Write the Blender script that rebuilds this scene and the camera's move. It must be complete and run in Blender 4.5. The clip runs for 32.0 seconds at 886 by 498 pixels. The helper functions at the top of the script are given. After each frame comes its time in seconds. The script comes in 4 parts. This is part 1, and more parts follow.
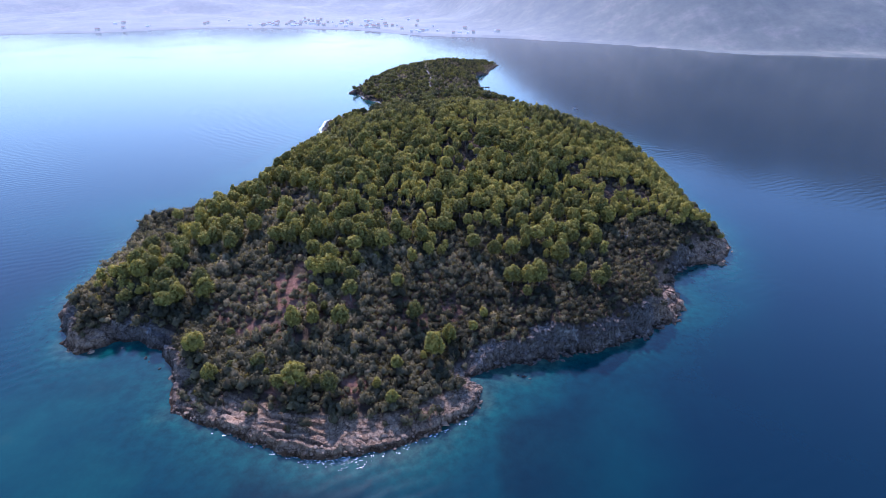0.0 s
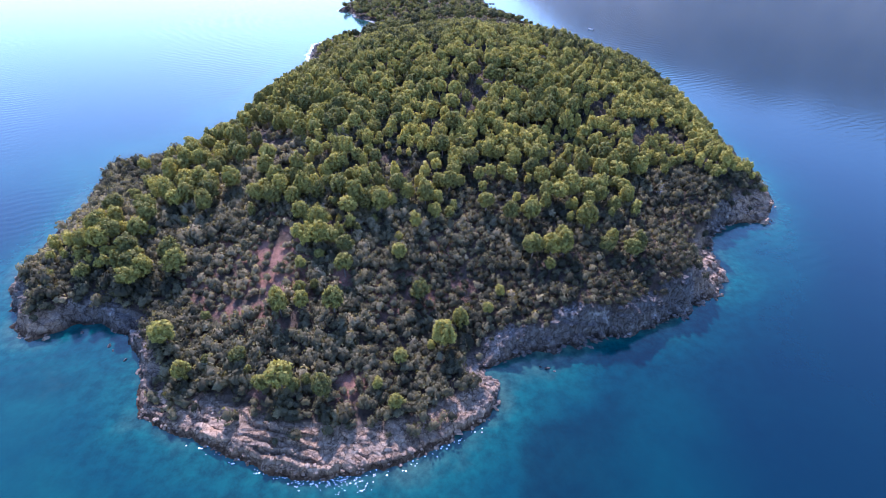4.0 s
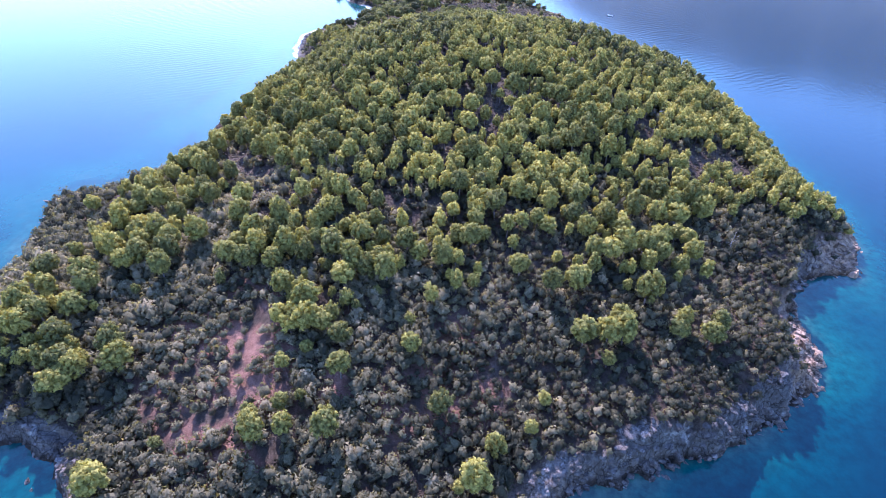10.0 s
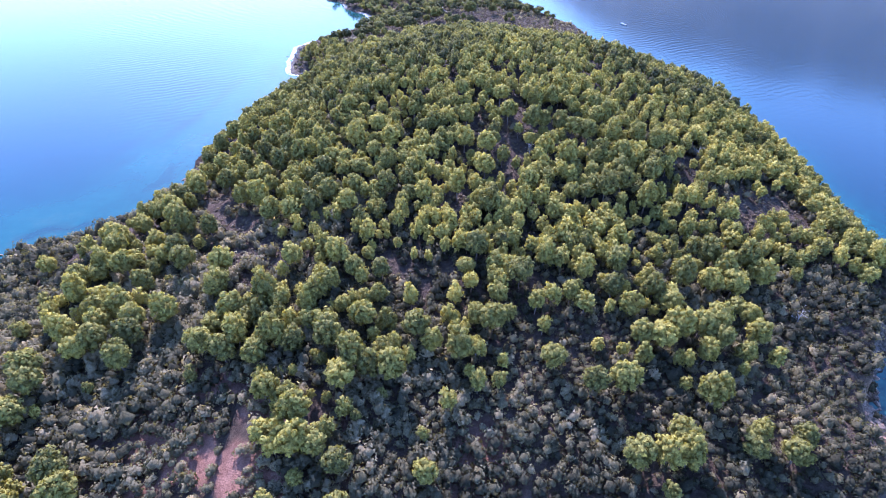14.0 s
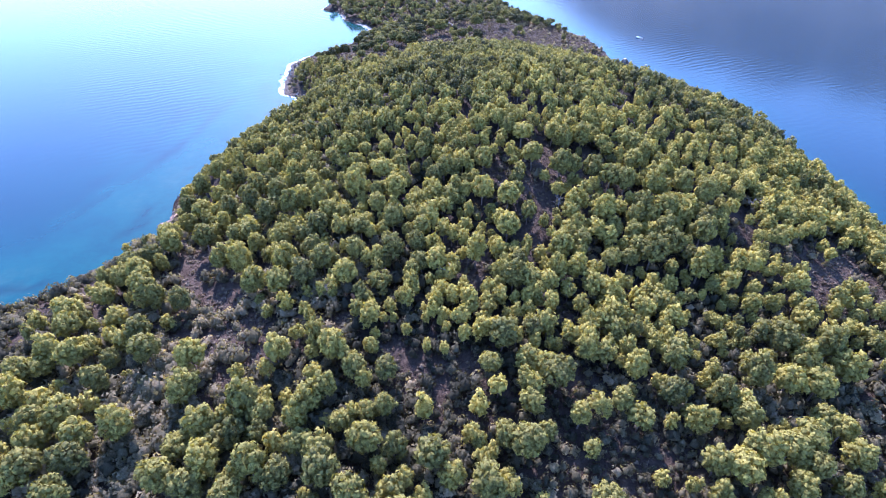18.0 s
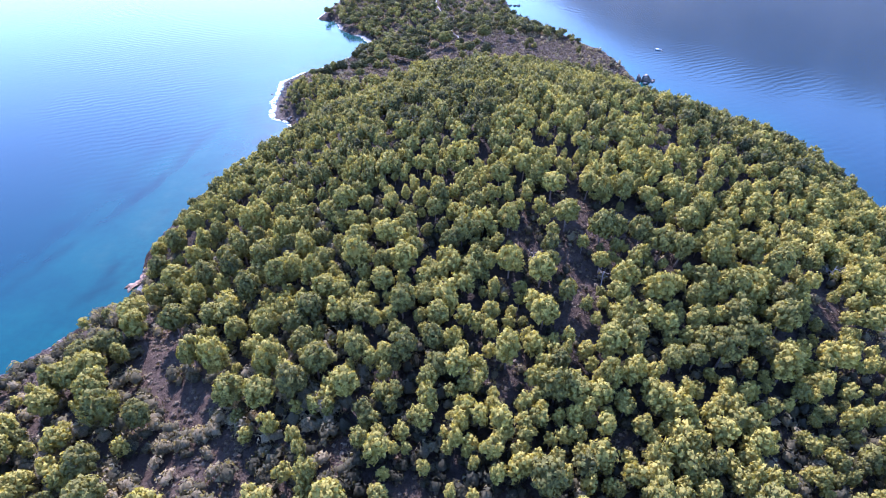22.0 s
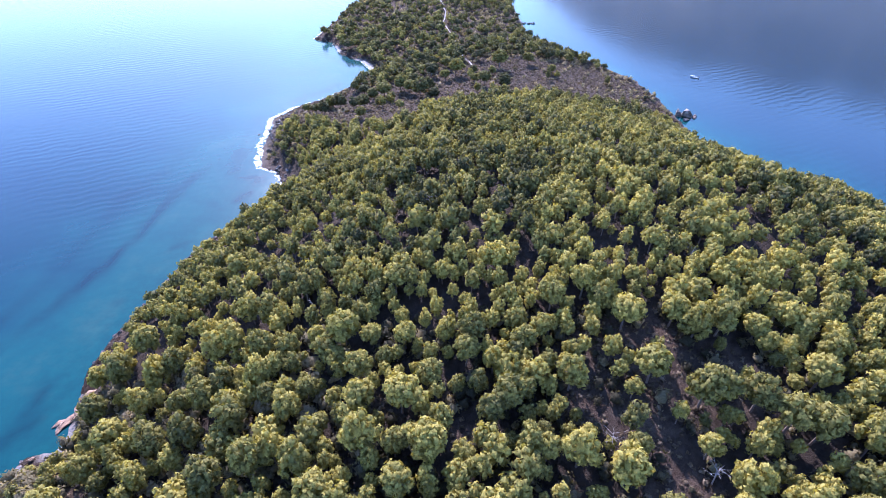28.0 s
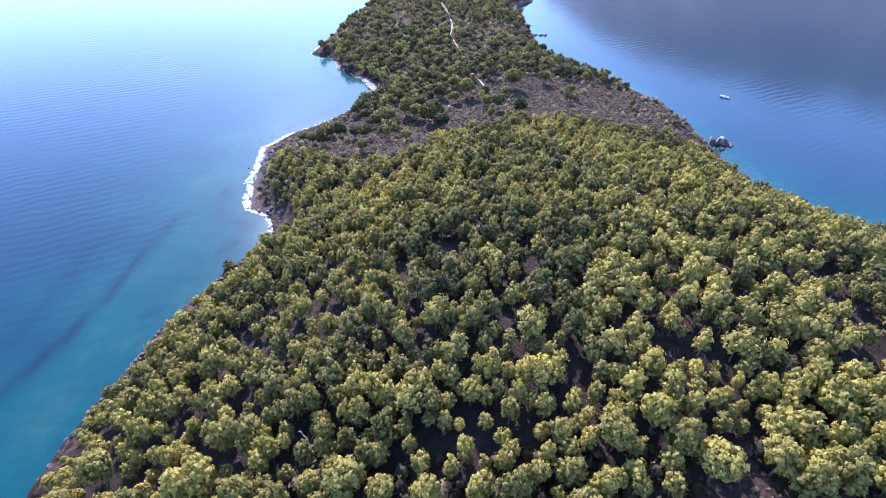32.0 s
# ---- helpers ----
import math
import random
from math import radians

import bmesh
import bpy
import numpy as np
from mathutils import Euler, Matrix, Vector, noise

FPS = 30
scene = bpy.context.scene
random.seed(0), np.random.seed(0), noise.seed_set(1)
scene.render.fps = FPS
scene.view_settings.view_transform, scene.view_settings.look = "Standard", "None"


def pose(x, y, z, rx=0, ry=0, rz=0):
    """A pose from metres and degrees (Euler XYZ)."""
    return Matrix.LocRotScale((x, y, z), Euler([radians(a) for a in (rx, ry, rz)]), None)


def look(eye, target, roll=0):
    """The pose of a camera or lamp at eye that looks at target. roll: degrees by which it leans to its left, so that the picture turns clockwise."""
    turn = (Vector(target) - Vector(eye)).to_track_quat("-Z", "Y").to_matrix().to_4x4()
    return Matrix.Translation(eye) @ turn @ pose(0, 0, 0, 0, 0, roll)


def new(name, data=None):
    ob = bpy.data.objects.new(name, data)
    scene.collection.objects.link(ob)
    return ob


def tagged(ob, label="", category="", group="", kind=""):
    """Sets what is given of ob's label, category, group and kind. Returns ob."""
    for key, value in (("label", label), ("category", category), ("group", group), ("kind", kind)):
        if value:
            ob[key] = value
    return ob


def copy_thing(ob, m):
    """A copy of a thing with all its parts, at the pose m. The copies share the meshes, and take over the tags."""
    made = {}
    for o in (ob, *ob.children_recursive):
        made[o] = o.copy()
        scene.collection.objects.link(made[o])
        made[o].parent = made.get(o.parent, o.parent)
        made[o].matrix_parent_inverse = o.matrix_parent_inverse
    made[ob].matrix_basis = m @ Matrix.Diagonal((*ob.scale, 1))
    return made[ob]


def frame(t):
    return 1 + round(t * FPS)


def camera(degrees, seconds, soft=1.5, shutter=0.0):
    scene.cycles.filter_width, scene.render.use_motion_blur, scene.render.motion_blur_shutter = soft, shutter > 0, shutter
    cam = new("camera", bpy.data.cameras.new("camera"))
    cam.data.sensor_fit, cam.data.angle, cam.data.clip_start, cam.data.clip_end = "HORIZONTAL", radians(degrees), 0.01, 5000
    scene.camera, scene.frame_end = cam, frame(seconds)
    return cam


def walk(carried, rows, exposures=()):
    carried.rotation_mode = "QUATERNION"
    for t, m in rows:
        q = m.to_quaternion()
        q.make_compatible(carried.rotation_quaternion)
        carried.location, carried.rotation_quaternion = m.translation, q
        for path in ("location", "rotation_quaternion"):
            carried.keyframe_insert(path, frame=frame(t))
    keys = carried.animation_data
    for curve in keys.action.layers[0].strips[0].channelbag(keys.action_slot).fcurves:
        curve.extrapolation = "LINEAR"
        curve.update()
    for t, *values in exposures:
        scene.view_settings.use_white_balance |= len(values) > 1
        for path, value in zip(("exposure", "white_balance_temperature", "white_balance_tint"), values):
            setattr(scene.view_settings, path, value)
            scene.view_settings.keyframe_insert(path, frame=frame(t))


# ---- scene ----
cam = camera(81.0, 32.0, soft=0.55)

# seconds, eye x y z, yaw (left of +y), pitch, roll
PATH = [
    (0, 15.75, -102.42, 111.37, 1.18, -26.93, 0.34),
    (0.5, 15.52, -98.16, 111.54, 1.21, -28.48, 0.39),
    (1, 15.19, -94.11, 111.60, 1.19, -29.83, 0.42),
    (1.5, 14.61, -90.13, 111.50, 1.12, -30.97, 0.44),
    (2, 13.93, -86.32, 111.21, 1.02, -31.97, 0.45),
    (2.5, 13.20, -82.67, 110.77, 0.90, -32.89, 0.47),
    (3, 12.48, -79.13, 110.32, 0.80, -33.70, 0.50),
    (3.5, 11.83, -75.18, 110.00, 0.75, -34.57, 0.52),
    (4.5, 10.71, -67.39, 109.88, 0.69, -35.90, 0.50),
    (5.5, 9.59, -59.60, 109.77, 0.63, -37.22, 0.47),
    (6, 8.98, -55.67, 109.60, 0.58, -37.66, 0.48),
    (7, 7.58, -47.74, 109.60, 0.43, -37.86, 0.46),
    (8, 6.23, -39.84, 109.77, 0.35, -37.92, 0.47),
    (9, 4.90, -31.90, 109.64, 0.31, -37.86, 0.53),
    (10, 3.57, -24.15, 109.18, 0.19, -37.68, 0.61),
    (11, 2.23, -16.43, 109.08, 0.12, -37.57, 0.67),
    (12, 1.08, -8.27, 109.51, 0.07, -37.70, 0.66),
    (13, -0.01, -0.03, 109.96, 0.00, -37.85, 0.60),
    (14, -1.11, 8.26, 110.28, -0.06, -37.99, 0.53),
    (15.5, -2.76, 20.48, 110.38, -0.15, -38.03, 0.55),
    (17, -4.50, 32.34, 110.27, -0.24, -37.91, 0.64),
    (18, -5.88, 40.27, 110.28, -0.31, -37.88, 0.74),
    (19, -7.18, 48.68, 110.27, -0.38, -37.88, 0.81),
    (20, -8.44, 56.97, 110.15, -0.45, -37.84, 0.83),
    (21, -9.70, 65.37, 110.24, -0.53, -37.97, 0.75),
    (22, -10.86, 73.64, 110.37, -0.56, -38.07, 0.67),
    (23, -11.93, 81.54, 110.14, -0.52, -37.90, 0.64),
    (24, -13.04, 89.74, 109.93, -0.51, -37.80, 0.63),
    (25, -14.02, 97.98, 109.82, -0.57, -37.79, 0.63),
    (26.5, -15.74, 110.10, 109.82, -0.62, -37.77, 0.64),
    (28, -17.63, 122.07, 109.85, -0.70, -37.76, 0.74),
    (29, -19.02, 130.23, 109.94, -0.79, -37.79, 0.85),
    (30, -20.45, 138.43, 110.09, -0.85, -37.86, 0.91),
    (31, -21.62, 146.58, 110.05, -0.85, -37.82, 0.84),
    (32, -22.45, 154.42, 109.85, -0.75, -37.76, 0.71),
]


def gaze(x, y, z, yaw, pitch, roll):
    a, b = radians(yaw), radians(pitch)
    ahead = Vector((-math.sin(a) * math.cos(b), math.cos(a) * math.cos(b), math.sin(b)))
    return look((x, y, z), Vector((x, y, z)) + ahead * 100, roll)


walk(cam, [(row[0], gaze(*row[1:])) for row in PATH],
     [(0, 0.38, 5400, 34), (1, 0.64, 5400, 34), (3, 0.98, 5350, 34), (6, 1.32, 5250, 35), (13, 1.5, 5130, 37), (22, 1.42, 5220, 37), (32, 1.27, 5500, 36)])

# ---- daylight ----
SUN_UP, SUN_LEFT = 37.0, 15.0
world = bpy.data.worlds.new("sky")
scene.world = world
world.use_nodes = True
wn, wl = world.node_tree.nodes, world.node_tree.links
sky = wn.new("ShaderNodeTexSky")
sky.sky_type = "NISHITA"
sky.sun_disc = False
sky.sun_elevation, sky.sun_rotation = radians(SUN_UP), radians(-SUN_LEFT)
sky.air_density, sky.dust_density, sky.ozone_density = 1.5, 0.4, 1.8
wn["Background"].inputs["Strength"].default_value = 0.168
clear = wn.new("ShaderNodeMix")
clear.data_type, clear.blend_type = "RGBA", "MULTIPLY"
clear.inputs[0].default_value, clear.inputs[7].default_value = 1.0, (0.83, 1.05, 1.25, 1)
wl.new(sky.outputs["Color"], clear.inputs[6])
wl.new(clear.outputs[2], wn["Background"].inputs["Color"])

sun_data = bpy.data.lights.new("sun", "SUN")
sun_data.energy, sun_data.angle, sun_data.color = 5.0, radians(0.6), (1.0, 0.94, 0.84)
sun = new("sun", sun_data)
su, sl = radians(SUN_UP), radians(SUN_LEFT)
sun.matrix_world = look((-1000 * math.sin(sl) * math.cos(su), 1000 * math.cos(sl) * math.cos(su), 1000 * math.sin(su)), (0, 0, 0))


# ---- materials ----
def shader(name):
    m = bpy.data.materials.new(name)
    m.use_nodes = True
    n = m.node_tree.nodes
    return m, n, m.node_tree.links, n["Principled BSDF"]


def noise_node(n, l, scale, detail=4.0, rough=0.6, coords=None, stretch=None):
    t = n.new("ShaderNodeTexNoise")
    t.inputs["Scale"].default_value, t.inputs["Detail"].default_value, t.inputs["Roughness"].default_value = scale, detail, rough
    if coords is None:
        coords = n.new("ShaderNodeNewGeometry").outputs["Position"]
    if stretch:
        mp = n.new("ShaderNodeMapping")
        mp.inputs["Scale"].default_value = stretch
        l.new(coords, mp.inputs["Vector"])
        coords = mp.outputs["Vector"]
    l.new(coords, t.inputs["Vector"])
    return t.outputs["Fac"]


def ramp(n, l, fac, *stops):
    r = n.new("ShaderNodeValToRGB")
    while len(r.color_ramp.elements) < len(stops):
        r.color_ramp.elements.new(0.5)
    for e, (at, c) in zip(r.color_ramp.elements, stops):
        e.position, e.color = at, (*c, 1) if len(c) == 3 else c
    l.new(fac, r.inputs["Fac"])
    return r.outputs["Color"]


def mix(n, l, fac, a, b, kind="MIX"):
    m = n.new("ShaderNodeMix")
    m.data_type, m.blend_type = "RGBA", kind
    for slot, v in ((0, fac), (6, a), (7, b)):
        if isinstance(v, (int, float)):
            m.inputs[slot].default_value = v
        elif isinstance(v, tuple):
            m.inputs[slot].default_value = (*v, 1)
        else:
            l.new(v, m.inputs[slot])
    return m.outputs[2]


def maths(n, l, kind, *vals):
    m = n.new("ShaderNodeMath")
    m.operation = kind
    for i, v in enumerate(vals):
        if isinstance(v, (int, float)):
            m.inputs[i].default_value = v
        else:
            l.new(v, m.inputs[i])
    return m.outputs[0]


def attr(n, name):
    a = n.new("ShaderNodeAttribute")
    a.attribute_name = name
    return a.outputs["Fac"]


def bump(n, l, b, height, strength, dist):
    k = n.new("ShaderNodeBump")
    k.inputs["Strength"].default_value, k.inputs["Distance"].default_value = strength, dist
    l.new(height, k.inputs["Height"])
    l.new(k.outputs["Normal"], b.inputs["Normal"])


def leaf_material(name, dark, light, gold, glow=0.45, vary=0.34):
    """Foliage: colour varies by plant and by tuft; leaves let some light through."""
    m, n, l, b = shader(name)
    tone = attr(n, "tone")
    rnd = n.new("ShaderNodeObjectInfo").outputs["Random"]
    isl = n.new("ShaderNodeNewGeometry").outputs["Random Per Island"]
    f = maths(n, l, "ADD", tone, maths(n, l, "MULTIPLY", maths(n, l, "SUBTRACT", rnd, 0.5), 0.5))
    f = maths(n, l, "ADD", f, maths(n, l, "MULTIPLY", maths(n, l, "SUBTRACT", isl, 0.5), vary))
    col = ramp(n, l, f, (0.1, dark), (0.55, light), (1.0, gold))
    fine = noise_node(n, l, 3.6, 4, 0.7)
    col = mix(n, l, 0.85, col, ramp(n, l, fine, (0.33, (0.6, 0.6, 0.6)), (0.66, (1.28, 1.28, 1.28))), "MULTIPLY")
    l.new(col, b.inputs["Base Color"])
    grain = noise_node(n, l, 4.5, 4, 0.7)
    k = n.new("ShaderNodeBump")
    k.inputs["Strength"].default_value, k.inputs["Distance"].default_value = 0.5, 0.12
    l.new(grain, k.inputs["Height"])
    l.new(k.outputs["Normal"], b.inputs["Normal"])
    b.inputs["Roughness"].default_value = 0.8
    b.inputs["Specular IOR Level"].default_value = 0.1
    tr = n.new("ShaderNodeBsdfTranslucent")
    l.new(mix(n, l, 1.0, col, (1.3, 1.25, 0.6), "MULTIPLY"), tr.inputs["Color"])
    mx = n.new("ShaderNodeMixShader")
    mx.inputs[0].default_value = glow
    l.new(b.outputs[0], mx.inputs[1])
    l.new(tr.outputs[0], mx.inputs[2])
    l.new(mx.outputs[0], n["Material Output"].inputs["Surface"])
    return m


PINE = leaf_material("pine_needles", (0.070, 0.071, 0.034), (0.250, 0.219, 0.060), (0.43, 0.355, 0.088), 0.3)
SCRUB = leaf_material("scrub_leaves", (0.060, 0.055, 0.034), (0.190, 0.160, 0.090), (0.36, 0.285, 0.17), 0.42, 0.26)
HEATH = leaf_material("dry_heath", (0.105, 0.078, 0.052), (0.195, 0.148, 0.100), (0.28, 0.22, 0.15), 0.3)


def bark_material():
    m, n, l, b = shader("pine_bark")
    f = noise_node(n, l, 6.0, 4, stretch=(1, 1, 0.25))
    l.new(ramp(n, l, f, (0.3, (0.10, 0.075, 0.06)), (0.7, (0.26, 0.2, 0.16))), b.inputs["Base Color"])
    b.inputs["Roughness"].default_value = 0.9
    bump(n, l, b, f, 0.6, 0.05)
    return m


BARK = bark_material()


def rock_colours(n, l):
    """Weathered limestone: warm beige and grey patches, dark cracks."""
    big, mid, fine = noise_node(n, l, 0.09, 3), noise_node(n, l, 0.6, 6, 0.7), noise_node(n, l, 4.0, 5, 0.7)
    col = mix(n, l, attr(n, "warm"), mix(n, l, ramp(n, l, noise_node(n, l, 0.22, 4, 0.6), (0.56, (0, 0, 0)), (0.66, (1, 1, 1))), mix(n, l, big, (0.14, 0.132, 0.127), (0.235, 0.225, 0.218)), (0.43, 0.415, 0.40)), mix(n, l, big, (0.56, 0.41, 0.29), (0.40, 0.285, 0.205)))
    col = mix(n, l, ramp(n, l, mid, (0.35, (0, 0, 0)), (0.68, (1, 1, 1))), mix(n, l, 1.0, col, (0.55, 0.47, 0.42), "MULTIPLY"), col)
    col = mix(n, l, 0.7, col, ramp(n, l, fine, (0.3, (0.55, 0.53, 0.5)), (0.7, (1.2, 1.18, 1.12))), "MULTIPLY")
    streak = noise_node(n, l, 1.1, 4, 0.65, stretch=(1, 1, 0.22))
    col = mix(n, l, 0.75, col, ramp(n, l, streak, (0.34, (0.5, 0.5, 0.53)), (0.62, (1.25, 1.24, 1.22))), "MULTIPLY")
    v = n.new("ShaderNodeTexVoronoi")
    v.feature = "DISTANCE_TO_EDGE"
    v.inputs["Scale"].default_value = 0.32
    warp = n.new("ShaderNodeTexNoise")
    warp.inputs["Scale"].default_value, warp.inputs["Detail"].default_value = 0.45, 5
    where = n.new("ShaderNodeNewGeometry").outputs["Position"]
    l.new(where, warp.inputs["Vector"])
    add = n.new("ShaderNodeVectorMath")
    add.operation = "MULTIPLY_ADD"
    l.new(warp.outputs["Color"], add.inputs[0])
    add.inputs[1].default_value = (5, 5, 5)
    l.new(where, add.inputs[2])
    l.new(add.outputs[0], v.inputs["Vector"])
    crack = ramp(n, l, v.outputs["Distance"], (0.0, (0.25, 0.22, 0.2)), (0.07, (1, 1, 1)))
    return mix(n, l, 0.85, col, crack, "MULTIPLY"), maths(n, l, "ADD", mid, maths(n, l, "MULTIPLY", fine, 0.4))


def rock_material():
    m, n, l, b = shader("limestone")
    col, h = rock_colours(n, l)
    rnd = n.new("ShaderNodeObjectInfo").outputs["Random"]
    col = mix(n, l, 1.0, col, ramp(n, l, rnd, (0.0, (0.75, 0.75, 0.78)), (1.0, (1.2, 1.12, 1.05))), "MULTIPLY")
    l.new(col, b.inputs["Base Color"])
    b.inputs["Roughness"].default_value = 0.9
    b.inputs["Specular IOR Level"].default_value = 0.168
    bump(n, l, b, h, 1.0, 0.4)
    return m


ROCK = rock_material()


def ground_material():
    m, n, l, b = shader("island_ground")
    rock, h = rock_colours(n, l)
    big, mid, fine = noise_node(n, l, 0.05, 3), noise_node(n, l, 0.5, 5, 0.65), noise_node(n, l, 3.5, 5, 0.7)
    heath = ramp(n, l, mid, (0.3, (0.060, 0.040, 0.029)), (0.55, (0.100, 0.070, 0.050)), (0.75, (0.15, 0.105, 0.078)))
    red = ramp(n, l, mid, (0.3, (0.22, 0.105, 0.070)), (0.7, (0.42, 0.21, 0.145)))
    soil = mix(n, l, attr(n, "red"), heath, red)
    soil = mix(n, l, 0.8, soil, ramp(n, l, fine, (0.3, (0.55, 0.55, 0.55)), (0.7, (1.3, 1.3, 1.3))), "MULTIPLY")
    # Woodland floor: dark fallen needles, with the shade between trees painted in.
    litter_shade = ramp(n, l, mid, (0.3, (0.030, 0.024, 0.019)), (0.7, (0.070, 0.053, 0.041)))
    soil = mix(n, l, attr(n, "litter_shade"), soil, litter_shade)
    col = mix(n, l, attr(n, "rocky"), soil, rock)
    pebble = ramp(n, l, fine, (0.3, (0.26, 0.23, 0.20)), (0.7, (0.48, 0.44, 0.39)))
    col = mix(n, l, attr(n, "sand"), col, pebble)
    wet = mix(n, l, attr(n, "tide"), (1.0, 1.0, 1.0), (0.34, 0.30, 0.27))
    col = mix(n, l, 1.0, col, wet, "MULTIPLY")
    l.new(col, b.inputs["Base Color"])
    b.inputs["Roughness"].default_value = 0.95
    b.inputs["Specular IOR Level"].default_value = 0.08
    bump(n, l, b, maths(n, l, "ADD", h, fine), 1.0, 0.6)
    return m


GROUND = ground_material()


def sea_material():
    m, n, l, b = shader("sea_water")
    pos = n.new("ShaderNodeNewGeometry").outputs["Position"]
    blot, fine = noise_node(n, l, 0.045, 5, 0.65), noise_node(n, l, 0.3, 5, 0.65)
    shallow = maths(n, l, "ADD", attr(n, "shallow"), maths(n, l, "MULTIPLY", maths(n, l, "SUBTRACT", blot, 0.5), maths(n, l, "ADD", 0.15, attr(n, "shallow"))))
    col = ramp(n, l, shallow, (0.0, (0.0, 0.0130, 0.0255)), (0.3, (0.0, 0.029, 0.038)), (0.6, (0.002, 0.050, 0.050)), (1.0, (0.036, 0.072, 0.056)))
    grass = mix(n, l, attr(n, "weed"), (1.0, 1.0, 1.0), (0.35, 0.42, 0.55))
    col = mix(n, l, 1.0, col, grass, "MULTIPLY")
    bed = ramp(n, l, fine, (0.36, (0.4, 0.48, 0.55)), (0.64, (1.5, 1.45, 1.3)))
    col = mix(n, l, attr(n, "bed"), col, mix(n, l, 1.0, col, bed, "MULTIPLY"))
    l.new(col, b.inputs["Base Color"])
    b.inputs["Roughness"].default_value = 0.12
    b.inputs["IOR"].default_value = 1.33
    w1 = noise_node(n, l, 0.35, 3, 0.5, stretch=(1, 0.55, 1))
    w2 = noise_node(n, l, 0.02, 3, 0.5)
    wave = n.new("ShaderNodeTexWave")
    wave.inputs["Scale"].default_value, wave.inputs["Distortion"].default_value, wave.inputs["Detail"].default_value = 0.07, 6.0, 3.0
    turn = n.new("ShaderNodeMapping")
    turn.inputs["Rotation"].default_value = (0, 0, 1.1)
    l.new(pos, turn.inputs["Vector"])
    l.new(turn.outputs["Vector"], wave.inputs["Vector"])
    patch = ramp(n, l, noise_node(n, l, 0.008, 2), (0.48, (0, 0, 0)), (0.62, (1, 1, 1)))
    swell = maths(n, l, "MULTIPLY", maths(n, l, "MULTIPLY", wave.outputs["Fac"], patch), 0.35)
    bump(n, l, b, maths(n, l, "ADD", maths(n, l, "MULTIPLY", w1, w2), swell), 0.14, 0.5)
    return m


SEA = sea_material()


def plain(name, colour, rough=0.6, metal=0.0):
    m, n, l, b = shader(name)
    f = noise_node(n, l, 5.0, 4)
    l.new(mix(n, l, 1.0, colour, ramp(n, l, f, (0.3, (0.85, 0.85, 0.85)), (0.7, (1.1, 1.1, 1.1))), "MULTIPLY"), b.inputs["Base Color"])
    b.inputs["Roughness"].default_value, b.inputs["Metallic"].default_value = rough, metal
    return m


# ---- plan of the island: coastline at the sea's level, south, east, north, west ----
SOUTH = [(-65, 9), (-59, 7), (-50, 3), (-42, 0), (-34, -3), (-26, -5.5), (-18, -6), (-10, -5), (-2, -3.5), (6, 0), (14, 5), (20, 9), (25, 15), (25, 21), (21, 26)]
EAST = [(27, 30), (34, 33), (48, 36), (63, 40), (77, 46), (89, 54), (99, 61), (105, 69), (106, 78), (107, 86), (110, 94), (118, 102), (130, 107),
        (138, 106), (148, 121), (152, 146), (153, 170), (152, 205), (150, 240), (150, 270), (150, 300), (142, 312), (126, 312), (115, 323),
        (110, 331), (107, 354), (106, 370), (103, 404), (96, 426), (86, 456), (71, 480), (61, 491), (50, 510)]
NORTH = [(48, 535), (47, 556), (46, 590), (40, 625), (48, 645), (61, 659), (66, 700), (84, 758), (60, 785), (10, 780), (-40, 740), (-75, 680),
         (-88, 623), (-96, 575), (-100, 535), (-107, 508)]
WEST = [(-91, 500), (-87, 481), (-74, 466), (-68, 462), (-57, 440), (-60, 433), (-74, 404), (-92, 385), (-101, 371), (-99, 354), (-98, 340), (-94, 321),
        (-86, 317), (-81, 306), (-87, 293), (-92, 281), (-100, 261), (-106, 236), (-109, 223), (-109, 210), (-105, 195), (-104, 188), (-110, 186), (-118, 168),
        (-124, 160), (-131, 153), (-140, 152), (-147, 142), (-143, 128), (-138, 111), (-137, 90), (-136, 70), (-132, 57), (-117, 39), (-111, 34),
        (-106, 36), (-102, 42), (-93, 43), (-82, 37), (-76, 29), (-71, 21), (-69, 16)]
COAST = np.array(SOUTH + EAST + NORTH + WEST, float)

_lattice = np.random.RandomState(7).rand(257, 257)


def field(x, y, size, seed=0, octaves=3):
    """Smooth random values round 0, about -0.5 to 0.5, with features of the given size in metres."""
    out, gain, total = 0.0, 1.0, 0.0
    for k in range(octaves):
        u, v = np.asarray(x) / size + 17.3 * seed + 5.1 * k, np.asarray(y) / size + 9.7 * seed + 3.7 * k
        i, j = np.floor(u).astype(int), np.floor(v).astype(int)
        a, b = u - i, v - j
        a, b = a * a * (3 - 2 * a), b * b * (3 - 2 * b)
        g = lambda p, q: _lattice[p % 257, q % 257]  # noqa: E731
        out = out + gain * ((g(i, j) * (1 - a) + g(i + 1, j) * a) * (1 - b) + (g(i, j + 1) * (1 - a) + g(i + 1, j + 1) * a) * b - 0.5)
        total, gain, size = total + gain, gain * 0.5, size / 2.03
    return out / total * 1.4


